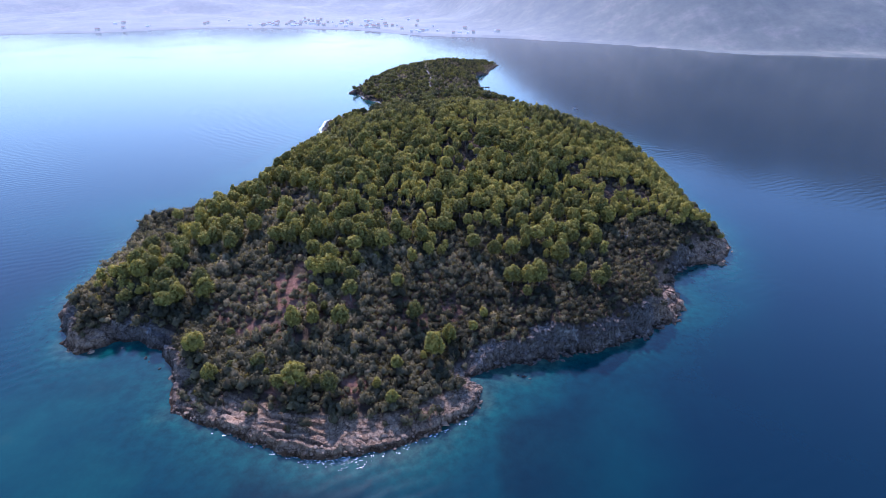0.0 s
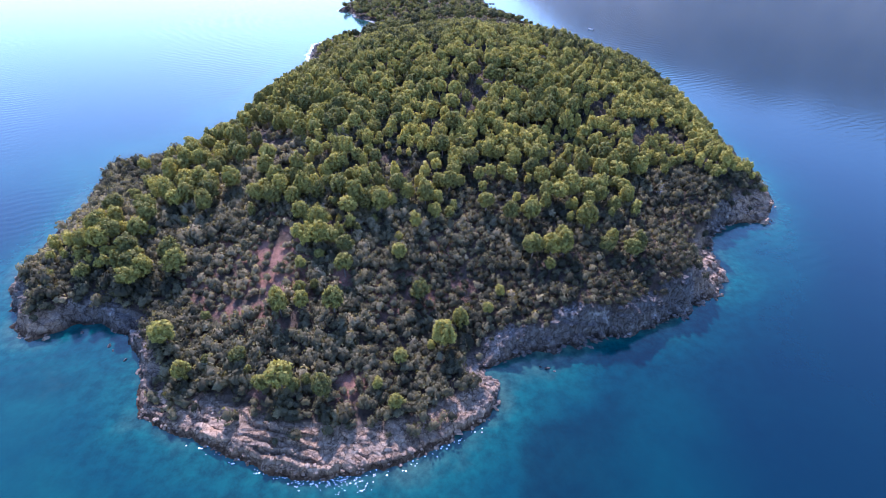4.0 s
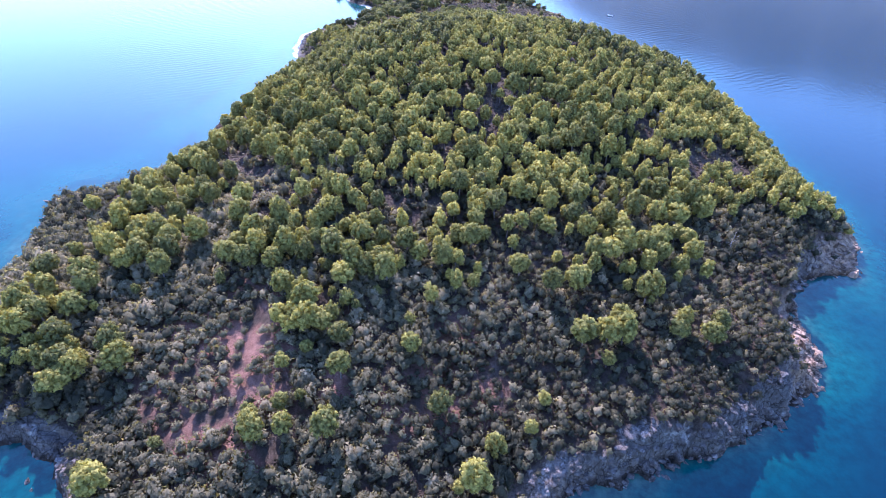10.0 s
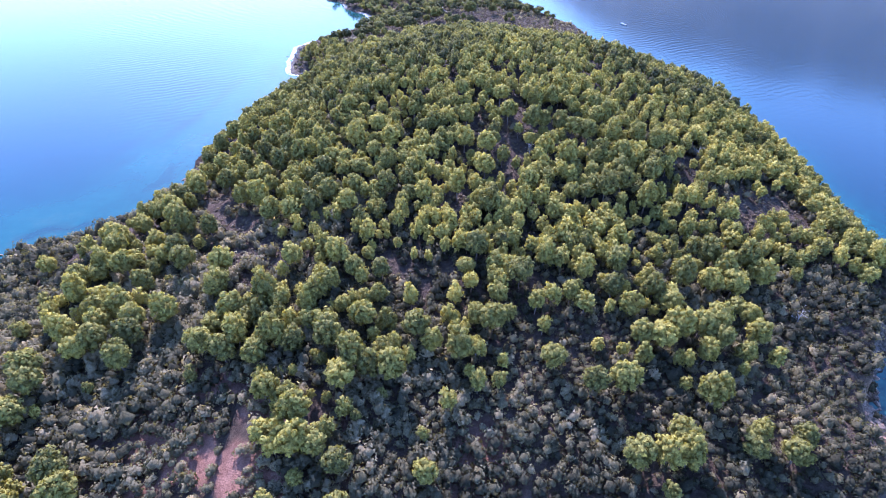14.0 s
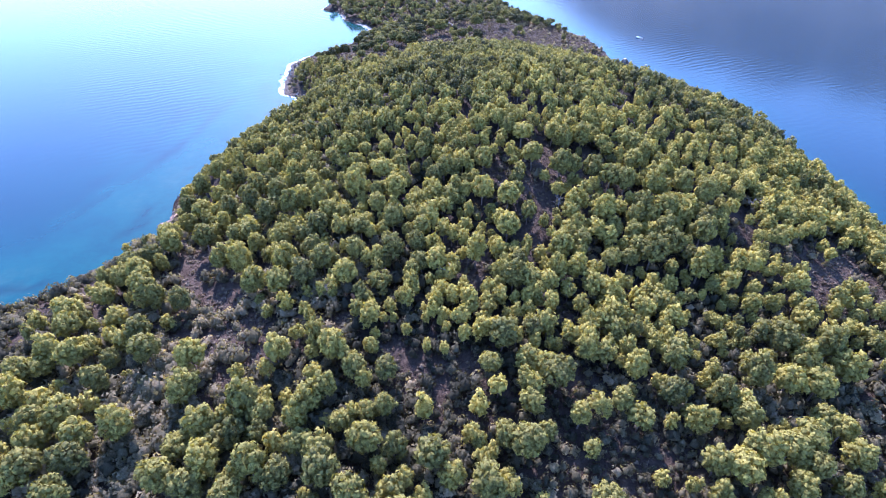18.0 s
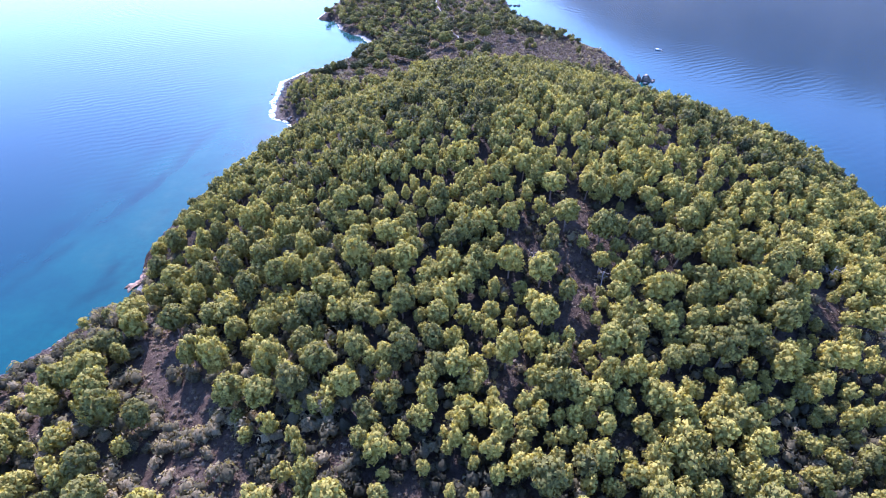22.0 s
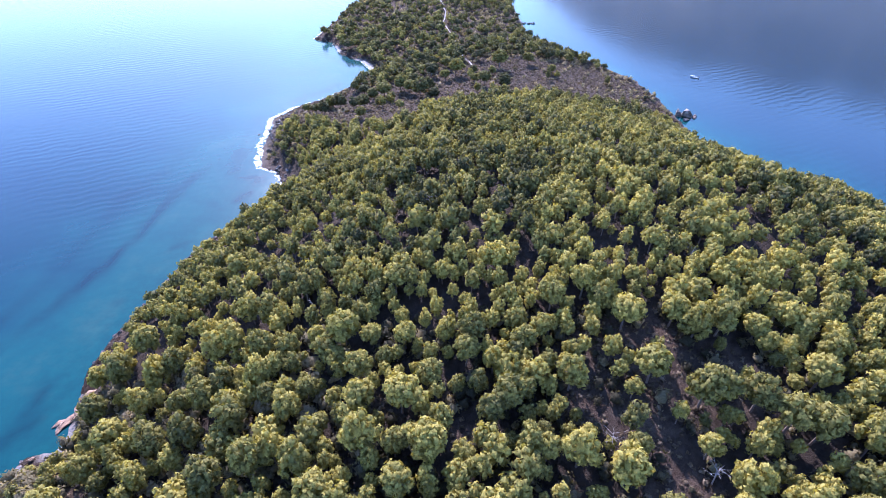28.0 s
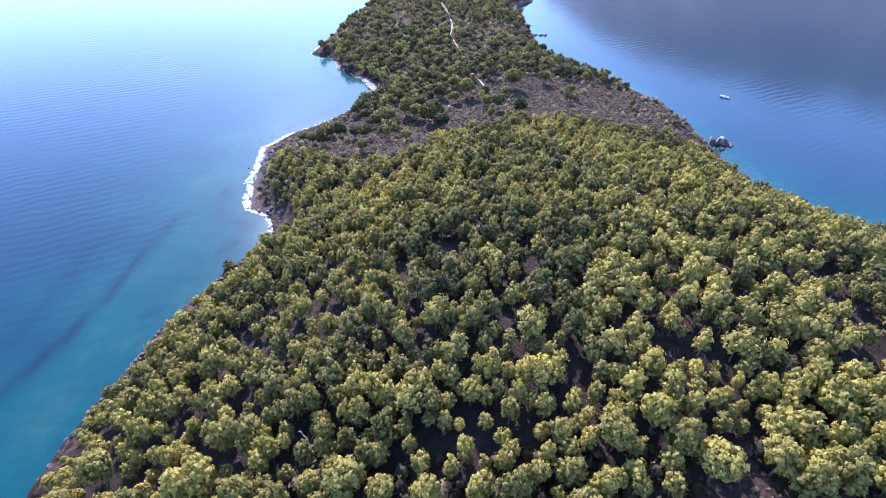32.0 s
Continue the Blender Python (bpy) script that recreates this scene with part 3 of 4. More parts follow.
def shrub_form(seed, sprays, size, lobes=3):
    """A low evergreen bush about 2 m wide, dense with small sprays."""
    rng = np.random.RandomState(seed)
    pieces = []
    for k in range(lobes):
        a, r = k * 2.4 + rng.uniform(0, 1), 0.62 * math.sqrt(k / max(lobes, 1))
        s = rng.uniform(0.55, 0.8) if lobes > 1 else 0.85
        c = np.array([r * math.cos(a), r * math.sin(a), 0.6 - 0.2 * r + rng.uniform(-0.12, 0.3)])
        pieces.append(puff(rng, c, np.array([s, s, s * 0.95]), sprays, size))
    return leaning(joined(pieces), 0.2, 0.3, 0.35)


CROWNS = [pine_crown(100 + k, 42 + k % 6, 26, 0.85 + 0.04 * k, 0.24) for k in range(9)]
TRUNKS = [pine_trunk(200 + k, 5) for k in range(9)]
NEAR_CROWNS = [pine_crown(120 + k, 22 + k % 4, 14, 0.85 + 0.04 * k, 0.34) for k in range(11)]
MID_CROWNS = [pine_crown(150 + k, 14 + k % 3, 9, 0.9 + 0.04 * k, 0.42) for k in range(9)]
MID_TRUNKS = [pine_trunk(250 + k, 1) for k in range(7)]
THIN_CROWNS = [pine_crown(300 + k, 9 + k % 3, 7, 0.9, 0.55) for k in range(7)]
BUSHES = [shrub_form(400 + k, 26, 0.15) for k in range(9)]
SMALL_BUSHES = [shrub_form(450 + k, 34, 0.17, 1) for k in range(7)]
LOW_BUSHES = [shrub_form(550 + k, 12, 0.28, 1) for k in range(7)]


def spread(forms, spots):
    """Copies of the forms at spots (x, y, z, turn, size, height, tone), as one set of arrays."""
    V, F, T, at = [], [], [], 0
    for k, (x, y, z, turn, s, h, tone) in enumerate(spots):
        v, f = forms[k % len(forms)][:2]
        c, w = math.cos(turn) * s, math.sin(turn) * s
        V.append(np.stack([v[:, 0] * c - v[:, 1] * w + x, v[:, 0] * w + v[:, 1] * c + y, v[:, 2] * h + z], 1))
        F.append(f + at)
        T.append(np.full(len(v), tone))
        at += len(v)
    return np.concatenate(V), np.concatenate(F), np.concatenate(T)


def plant_stuff(name, forms, spots, mat, label, category):
    v, f, t = spread(forms, spots)
    normals = None
    if len(forms[0]) > 2:
        turned = []
        for k, row in enumerate(spots):
            m = forms[k % len(forms)][2]
            c, w = math.cos(row[3]), math.sin(row[3])
            turned.append(np.stack([m[:, 0] * c - m[:, 1] * w, m[:, 0] * w + m[:, 1] * c, m[:, 2]], 1))
        normals = np.concatenate(turned)
    me = raw_mesh(name, v, f, mat, (("tone", t),), normals=normals)
    return tagged(new(name, me), label, category, kind="stuff")


rng = np.random.RandomState(5)


def scatter(x0, x1, y0, y1, gap):
    """Evenly uneven spots over a stretch of the plan."""
    gx, gy = np.meshgrid(np.arange(x0, x1, gap), np.arange(y0, y1, gap * 0.9))
    gx = gx + (np.arange(gx.shape[0]) % 2)[:, None] * gap / 2
    gx, gy = gx + rng.uniform(-0.42, 0.42, gx.shape) * gap, gy + rng.uniform(-0.42, 0.42, gx.shape) * gap
    return gx.ravel(), gy.ravel()


# single pines of the slopes, from south to north: x, y, size
PINES_POINT = [(-57, 18, 1), (-40, 19, 0.52), (-43, 22, 0.95), (-52, 22, 0.63), (-1, 24, 0.9), (-65, 28, 1.45), (10, 30, 1.45), (-68, 30, 1.05), (7, 30, 0.56), (15, 38, 1.03), (-36, 38, 1.28),
               (-58, 38, 0.59), (-30, 39, 1.04), (-21, 39, 1.35), (23, 42, 0.71), (-38, 42, 1), (-32, 45, 0.84), (3, 46, 1.16), (-28, 47, 0.6), (27, 49, 0.73), (-86, 51, 1.45), (-20, 53, 1.19),
               (-101, 53, 1), (-34, 55, 0.75), (-83, 55, 1.18), (-87, 56, 1.45), (-74, 57, 1.45), (-92, 57, 1.05), (43, 58, 0.77), (-29, 59, 0.73), (-4, 60, 1.1), (-21, 61, 1.23), (-77, 61, 1.4)]
PINES_CAPE = [(-91, 63, 1.45), (38, 64, 1.45), (44, 64, 1.3), (48, 64, 1.31), (-30, 65, 1.45), (-26, 65, 1.26), (-102, 65, 1.45), (70, 65, 1.27), (62, 66, 1.1), (-108, 66, 1.2), (-37, 67, 1.05),
              (48, 68, 1.3), (73, 68, 1.1), (64, 69, 1.1), (-100, 70, 1.45), (-31, 71, 1.45), (-93, 73, 1.45), (-107, 74, 1.45), (-33, 75, 1.03), (-38, 76, 1.25), (-14, 77, 0.51), (57, 77, 1.45),
              (-111, 77, 1.2), (-23, 79, 1.45), (32, 79, 1.27), (39, 80, 1.45), (-93, 80, 1.45), (-104, 80, 1.25), (-12, 81, 1.45), (-81, 81, 0.58), (-17, 82, 1.22), (-21, 84, 1.43), (-95, 84, 1.4)]
PINES_SLOPE = [(-43, 85, 1.31), (-28, 85, 0.64), (24, 85, 1.27), (-75, 86, 1.45), (-51, 87, 1.36), (3, 87, 1.45), (45, 87, 0.92), (60, 88, 1.1), (-109, 88, 1.45), (-87, 89, 1.22), (-57, 89, 1.45),
               (-27, 89, 1.45), (-3, 89, 1.05), (70, 89, 1.03), (-35, 89, 1.15), (-40, 90, 1.45), (-49, 91, 1.45), (50, 91, 1.45), (-84, 92, 1.45), (-7, 92, 1.45), (65, 92, 1.26), (46, 92, 1.17),
               (-76, 93, 1.42), (-92, 94, 1.45), (-14, 94, 1.07), (55, 94, 1.45), (-56, 95, 1.19), (-20, 95, 1.45), (-33, 95, 1.1), (11, 95, 1.45), (76, 95, 1.21), (61, 95, 1.45), (-86, 97, 1.24)]
PINES_RED = [(-45, 97, 1.16), (7, 97, 1.09), (66, 97, 1.45), (-77, 98, 1.45), (15, 98, 0.89), (-107, 98, 0.91), (-52, 99, 1.43), (-25, 99, 1), (-70, 100, 1.45), (-34, 100, 1.14), (45, 100, 1.2),
             (-41, 101, 1.16), (22, 101, 1.02), (76, 101, 1.23), (-89, 102, 1.27), (-17, 102, 1), (56, 102, 1.26), (-83, 103, 1.45), (-45, 103, 1.45), (-32, 103, 1.36), (13, 104, 1.13), (31, 104, 1.05),
             (74, 104, 1.1), (-93, 105, 0.81), (-29, 106, 1.15), (42, 106, 1.22), (-59, 107, 1.45), (53, 107, 1.27), (-97, 108, 1.45), (19, 109, 1.45), (-17, 110, 1.15), (-24, 111, 1.17), (76, 111, 1.45)]
PINES_SHOULDER = [(69, 111, 1.37), (-81, 112, 1.28), (16, 112, 1.18), (62, 112, 1.45), (36, 112, 1.23), (5, 113, 1.06), (-100, 115, 1.45), (-60, 115, 1.45), (-41, 115, 1.24), (-29, 115, 1.45), (45, 115, 1.45),
                  (26, 116, 1.22), (75, 116, 1.45), (86, 116, 1.45), (-96, 116, 1.25), (-21, 117, 0.85), (-89, 118, 1.45), (-72, 118, 1.4), (-81, 118, 1.02), (8, 119, 1.44), (-96, 120, 1.45), (84, 121, 1.45),
                  (73, 122, 1.45), (-116, 124, 1.1), (-77, 125, 1.45), (-96, 128, 1.45), (-99, 133, 1.45), (-71, 135, 1.2), (20, 135, 1.16), (31, 135, 1.21), (-79, 136, 1.45), (12, 136, 1.32), (16, 136, 1.33)]
PINES_LOWER = [(-29, 137, 1.3), (-46, 137, 1.45), (-40, 138, 1.36), (-53, 138, 1.45), (-13, 139, 0.94), (9, 139, 0.96), (23, 139, 1.19), (28, 140, 1.21), (-95, 141, 1.34), (-7, 141, 1.3), (-11, 142, 1.13),
               (-85, 143, 1.45), (-36, 143, 1.45), (14, 143, 0.98), (61, 143, 1.43), (-46, 144, 1.45), (3, 144, 1.33), (38, 144, 1.08), (-22, 145, 0.97), (43, 145, 1.1), (-28, 146, 1.18), (-18, 146, 1.33),
               (25, 146, 1.45), (49, 146, 1.45), (-97, 147, 1.34), (-59, 147, 1.45), (-93, 148, 1.37), (-12, 148, 1.16), (-89, 149, 1.45), (-40, 149, 1.23), (31, 149, 1.27), (46, 149, 1.14), (55, 150, 1.42)]
PINES_MIDDLE = [(-66, 151, 1.39), (-85, 154, 0.92), (-94, 154, 1.45), (-11, 154, 1.2), (12, 154, 1.42), (65, 154, 1.45), (46, 154, 1.16), (-43, 155, 1.28), (55, 155, 1.43), (41, 155, 1.14), (-50, 156, 1.33),
                (-28, 156, 1.23), (-89, 157, 1.4), (-58, 157, 1.16), (-40, 158, 1.45), (-19, 158, 1.42), (30, 160, 1.11), (39, 160, 1.36), (48, 160, 1.19), (68, 160, 1.3), (-14, 161, 1.04), (-75, 162, 1.45),
                (-61, 162, 1.43), (57, 162, 1.45), (-86, 163, 1.45), (-66, 163, 1.23), (8, 163, 0.65), (32, 164, 1.35), (51, 164, 1.21), (-38, 165, 1.32), (-24, 165, 1.28), (13, 166, 1.45), (-88, 167, 1.45)]
PINES_UPPER = [(70, 168, 1.45), (-58, 169, 1.45), (6, 169, 1.31), (-42, 170, 1.37), (-29, 170, 0.9), (-13, 170, 0.88), (1, 170, 0.99), (28, 170, 0.92), (16, 170, 0.92), (-51, 171, 1.43), (-19, 171, 1.45),
               (-2, 171, 1.1), (56, 171, 1.45), (-73, 172, 1.07), (-5, 172, 0.71), (-25, 172, 1.06), (-82, 173, 0.84), (48, 173, 1.45), (65, 173, 1.45), (-22, 173, 1.05), (-31, 173, 1.41), (-47, 173, 1.14),
               (-86, 175, 1.15), (44, 175, 1.45), (-17, 176, 1.06), (-8, 177, 1.13), (-39, 178, 0.76), (-5, 179, 1.37), (30, 179, 1.44), (40, 179, 1.25), (-66, 179, 1.45), (-73, 179, 1.45), (-24, 180, 1.43)]
PINES_RIDGE = [(34, 180, 1.21), (-32, 181, 1.29), (-46, 181, 1.17), (-57, 181, 1.45), (-84, 182, 1.45), (7, 183, 1.18), (-10, 183, 0.91), (-14, 183, 0.74), (49, 183, 0.67), (53, 183, 1.35), (22, 184, 1.45),
               (-19, 185, 1.11), (-51, 185, 1.03), (-43, 185, 0.99), (3, 186, 0.85), (-7, 187, 0.93), (-65, 187, 1.34), (-33, 188, 1.15), (-71, 188, 1.16), (48, 188, 0.68), (-12, 189, 1.12), (58, 189, 1.19),
               (-28, 190, 0.77), (-54, 190, 1.27), (-62, 190, 1.32), (-81, 190, 1.24), (-38, 191, 1), (-1, 191, 1.14), (-93, 191, 1.33), (47, 191, 0.91), (38, 191, 0.55), (-51, 192, 1.06), (-11, 193, 1.14)]
PINES_EDGE = [(33, 193, 1.27), (-16, 194, 0.96), (-24, 194, 0.97), (-70, 194, 0.95), (46, 194, 1.14), (-31, 195, 0.99), (39, 195, 1.32), (-37, 196, 1.45), (-2, 196, 0.98), (-80, 196, 1.26), (-49, 196, 1.07),
              (20, 196, 1.42), (-55, 197, 1.32), (30, 197, 1.28), (-43, 198, 0.85), (-77, 199, 1.25), (-91, 200, 1.45), (-67, 200, 1.41), (16, 200, 1.23), (-63, 201, 1.39), (6, 201, 1.21), (-99, 202, 1.14),
              (13, 204, 1.25), (-87, 207, 1.45), (-61, 209, 1.19)]
PINES_LEDGE = [(-30, 14, 1.51), (-19, 12, 1.23), (-35, 14, 0.91), (-27, 14, 0.77), (-1, 10, 0.85), (-24, 16, 0.64), (-6, 16, 0.62)]
PINES_NECK = [(-46, 387, 1.5), (-52, 384, 1.1), (-54, 363, 1.25), (-59, 366, 1.0), (-38, 395, 1.4), (-33, 390, 1.2), (-27, 384, 1.5), (-23, 390, 1.2), (-47, 368, 0.8), (-36, 359, 0.8), (7, 400, 1.3), (2, 404, 1.0),
              (-14, 411, 1.0), (-8, 419, 1.5), (-20, 379, 1.0), (-67, 372, 1.1), (-72, 375, 1.0), (-73, 362, 1.1), (-78, 366, 0.9), (-64, 402, 0.8), (-53, 346, 0.9), (-22, 418, 1.2), (2, 419, 0.9), (36, 439, 1.1),
              (18, 431, 1.5), (13, 419, 0.8), (17, 393, 1.3), (-58, 395, 1.0), (-31, 402, 1.1), (-84, 372, 0.8), (48, 424, 0.9), (-42, 379, 0.9)]
SINGLE = PINES_LEDGE + PINES_POINT + PINES_CAPE + PINES_SLOPE + PINES_RED + PINES_SHOULDER + PINES_LOWER + PINES_MIDDLE + PINES_UPPER + PINES_RIDGE + PINES_EDGE


def tall_at(d):
    """Trees near the shore stay low."""
    return 0.5 + 0.5 * step(d, 3, 24)


# ---- pines ----
def plant_pines():
    own, wood = [], []
    for x, y, size in SINGLE:
        size *= 0.92
        own.append((x, y, ground_at(x, y), rng.uniform(0, 6.28), size, size * rng.uniform(1.05, 1.25), 0.5))
    x, y = scatter(-150, 165, 40, 420, 3.35)
    d, z, *_ = land(x, y)
    taken = np.array([(a, b, s) for a, b, s in SINGLE])
    free = np.array([np.min(np.hypot(taken[:, 0] - a, taken[:, 1] - b) - 2.0 * taken[:, 2]) > 0.8 for a, b in zip(x, y)])
    keep = free & (rng.rand(len(x)) < pine_share(x, y, d) * np.clip(0.92 + (1.0 - 0.5 * step(y, 185, 215)) * field(x, y, 16, 51, 2), 0.3, 1))
    x, y, z, d = x[keep], y[keep], z[keep], d[keep]
    size = rng.uniform(0.44, 0.74, len(x)) * (0.5 + 0.5 * tall_at(d)) * (1 + 0.35 * field(x, y, 18, 52, 2))
    big = rng.rand(len(x)) < 0.2
    size = np.where(big, size * rng.uniform(1.25, 1.6, len(x)), size)
    tone = 0.5 + 0.55 * field(x, y, 24, 53, 3)
    for k in range(len(x)):
        wood.append((x[k], y[k], z[k], rng.uniform(0, 6.28), size[k], min(size[k] * rng.uniform(1.2, 1.6), 1.15) * (0.35 + 0.65 * tall_at(d[k])), np.clip(rng.normal(tone[k], 0.15), 0.08, 0.95)))
    return own, wood


def single_pines(rows, tone=0.58, label="Aleppo pine with a domed yellow-green crown on the slope", group="pines on the island"):
    """Trees of their own: a base, a trunk with limbs and a crown."""
    crowns = [raw_mesh("crown", v, f, PINE, (("tone", np.full(len(v), tone)),), normals=k) for v, f, k in CROWNS]
    trunks = [raw_mesh("trunk", v, f, BARK) for v, f in TRUNKS]
    firsts = []
    for k in range(len(CROWNS)):
        base = tagged(new("pine_tree"), label, "tree", group)
        for name, me in (("trunk", trunks[k]), ("crown", crowns[k])):
            new(name, me).parent = base
        firsts.append(base)
    for k, (x, y, z, turn, s, h, _) in enumerate(rows):
        m = Matrix.LocRotScale((x, y, z), Euler((0, 0, turn)), (s, s, h))
        if k < len(firsts):
            firsts[k].matrix_basis = m
        else:
            copy_thing(firsts[k % len(firsts)], m @ Matrix.Diagonal((*[1 / q for q in firsts[k % len(firsts)].scale], 1)))


OWN, WOOD = plant_pines()
WOOD.sort(key=lambda r: r[1])
LONE = [(x, y, ground_at(x, y), rng.uniform(0, 6.28), s * 1.15, s * 0.95, 0.5) for x, y, s in PINES_NECK]
single_pines(OWN)
single_pines(LONE, 0.3, "dark green pine standing alone on the brown heath of the isthmus", "pines on the isthmus")
NEAR = [r for r in WOOD if r[1] < 215]
FURTHER = [r for r in WOOD if r[1] >= 215]
plant_stuff("pine_wood", NEAR_CROWNS, NEAR, PINE, "dense wood of yellow-green pines over the hill", "wood")
plant_stuff("pine_trunks", MID_TRUNKS, WOOD, BARK, "bare brown trunks under the pine wood", "wood")
plant_stuff("hilltop_wood", MID_CROWNS, FURTHER, PINE, "dense pine wood on the hilltop and north slope", "wood")


def plant_far_wood():
    x, y = scatter(-110, 90, 400, 790, 4.4)
    d, z, *_ = land(x, y)
    keep = (rng.rand(len(x)) < np.clip(0.85 - 0.25 * step(y, 490, 540) + 1.2 * field(x, y, 22, 31, 2), 0, 1)) & (y > np.interp(x, HEAD_X, HEAD_Y)) & (d > 4) & off_track(x, y, 2.0)
    x, y, z = x[keep], y[keep], z[keep]
    rows = [(x[k], y[k], z[k], rng.uniform(0, 6.28), s := rng.uniform(0.5, 1.05) * (1 - 0.25 * step(y[k], 490, 540)), s * rng.uniform(0.8, 1.15), np.clip(rng.normal(0.5, 0.16), 0.1, 0.9)) for k in range(len(x))]
    plant_stuff("far_wood", THIN_CROWNS, rows, PINE, "mixed pines and scrub on the headland beyond the isthmus", "wood")


plant_far_wood()


# ---- scrub ----
def plant_scrub():
    x, y = scatter(-148, 160, 0, 200, 2.2)
    d, z, rocky, sand, red, tide = land(x, y)
    share = 0.99 * (1 - near(x, y, RED) * np.clip(0.64 + 1.5 * field(x, y, 8, 64, 2), 0.15, 0.97) * (1 - 0.75 * step(x + 0.3 * y, 5, 30))) * (1 - 0.55 * step(y, 105, 150)) * (1 - 0.85 * rocky) * step(d, 1.5, 4) * (1 - 0.85 * near(x, y, GLADES) * step(y, 100, 115))
    keep = rng.rand(len(x)) < share
    x, y, z, d = x[keep], y[keep], z[keep], d[keep]
    east = step(x + 0.3 * y, 5, 45)
    bare = near(x, y, RED) * (1 - east)
    big, small = [], []
    for k in range(len(x)):
        clump = float(field(x[k], y[k], 9, 61, 2))
        s = rng.uniform(0.9, 1.7) * (1.42 - 0.32 * east[k] - 0.35 * bare[k]) * (1 + 0.5 * clump)
        row = (x[k], y[k], z[k] - 0.15, rng.uniform(0, 6.28), s, s * rng.uniform(0.9, 1.45), np.clip(rng.normal(0.42, 0.22) + 0.5 * float(field(x[k], y[k], 30, 62, 2)), 0, 1))
        (small if rng.rand() < 0.25 + 0.5 * east[k] else big).append(row)
    return big, small


SHRUBS, SMALL = plant_scrub()
own = SHRUBS[:280]
bush_meshes = [raw_mesh("shrub", v, f, SCRUB, (("tone", np.full(len(v), 0.42)),), normals=k) for v, f, k in BUSHES]
for k, (x, y, z, turn, s, h, tone) in enumerate(own):
    ob = tagged(new("shrub", bush_meshes[k % len(BUSHES)]), "round olive-grey evergreen shrub on red soil", "shrub", "shrubs on the slope")
    ob.matrix_basis = Matrix.LocRotScale((x, y, z), Euler((0, 0, turn)), (s, s, h))
plant_stuff("maquis", BUSHES, SHRUBS[280:], SCRUB, "low olive-grey maquis covering the slope", "scrub")
plant_stuff("low_maquis", SMALL_BUSHES, SMALL, SCRUB, "small dense shrubs between the larger ones", "scrub")


def plant_heath():
    x, y = scatter(-140, 160, 80, 462, 1.6)
    d, z, rocky, sand, *_ = land(x, y)
    open_ = np.maximum(near(x, y, GLADES), 0.9 * step(y, 315, 340))
    keep = rng.rand(len(x)) < 0.9 * open_ * step(d, 1.5, 4) * (1 - sand)
    x, y, z = x[keep], y[keep], z[keep]
    rows = [(x[k], y[k], z[k] - 0.15, rng.uniform(0, 6.28), s := rng.uniform(0.45, 0.9) * (1 + 0.15 * step(y[k], 315, 340)), s * rng.uniform(0.4, 0.8), np.clip(rng.normal(0.5, 0.22), 0, 1)) for k in range(len(x))]
    plant_stuff("heath", LOW_BUSHES, rows, HEATH, "low dry brown heath in the clearings", "heath")


plant_heath()


def plant_far_scrub():
    x, y = scatter(-108, 112, 330, 785, 2.9)
    d, z, rocky, sand, *_ = land(x, y)
    keep = (d > 2.5) & (sand < 0.3) & off_track(x, y, 1.2) & (rng.rand(len(x)) < np.where(y > np.interp(x, HEAD_X, HEAD_Y) - 4, 0.55, 0.10 + 0.5 * step(x, 60, 95) * step(field(x, y, 9, 65, 2), 0, 0.2)))
    x, y, z = x[keep], y[keep], z[keep]
    rows = [(x[k], y[k], z[k] - 0.2, rng.uniform(0, 6.28), s := rng.uniform(0.9, 1.9), s * rng.uniform(0.6, 1.1), np.clip(rng.normal(0.5, 0.2), 0, 1)) for k in range(len(x))]
    plant_stuff("headland_scrub", LOW_BUSHES, rows, SCRUB, "grey-green scrub over the headland and the isthmus", "scrub")


plant_far_scrub()


# ---- dead pines ----
def dead_pine_form(seed):
    r = np.random.RandomState(seed)
    pieces = [tube((0, 0, -0.4), (0.2, 0.1, 3.2), 0.14, 0.09), tube((0.2, 0.1, 3.2), (0.1, -0.2, 5.6), 0.09, 0.02)]
    twigs = []
    for k in range(11):
        a, z, q = k * 2.4, r.uniform(1.6, 5.0), r.uniform(0.9, 1.8)
        tip = (0.2 + q * math.cos(a), 0.1 + q * math.sin(a), z + r.uniform(0.3, 1.1))
        twigs.append(tube((0.2, 0.1, z), tip, 0.05, 0.015, 4))
        for j in range(3):
            b = a + r.uniform(-0.9, 0.9)
            twigs.append(tube(tip, (tip[0] + 0.6 * math.cos(b), tip[1] + 0.6 * math.sin(b), tip[2] + r.uniform(0, 0.5)), 0.025, 0.01, 3))
    return joined(pieces), joined(twigs)


GREY_WOOD = plain("grey_deadwood", (0.34, 0.30, 0.27), 0.9)
dead_forms = [[raw_mesh(n, *form, GREY_WOOD) for n, form in zip(("trunk", "branches"), dead_pine_form(800 + k))] for k in range(3)]
for k, (x, y) in enumerate([(-45, 205), (-38, 196), (28, 166), (92, 104), (60, 150), (-66, 214), (-4, 138), (12, 172), (76, 122), (-20, 236), (40, 214), (88, 172)]):
    tree = tagged(new("dead_pine"), "bare grey dead pine among the green ones", "tree", "dead pines")
    for n, me in zip(("trunk", "branches"), dead_forms[k % 3]):
        new(n, me).parent = tree
    tree.matrix_basis = pose(x, y, ground_at(x, y), 0, 0, 47 * k)


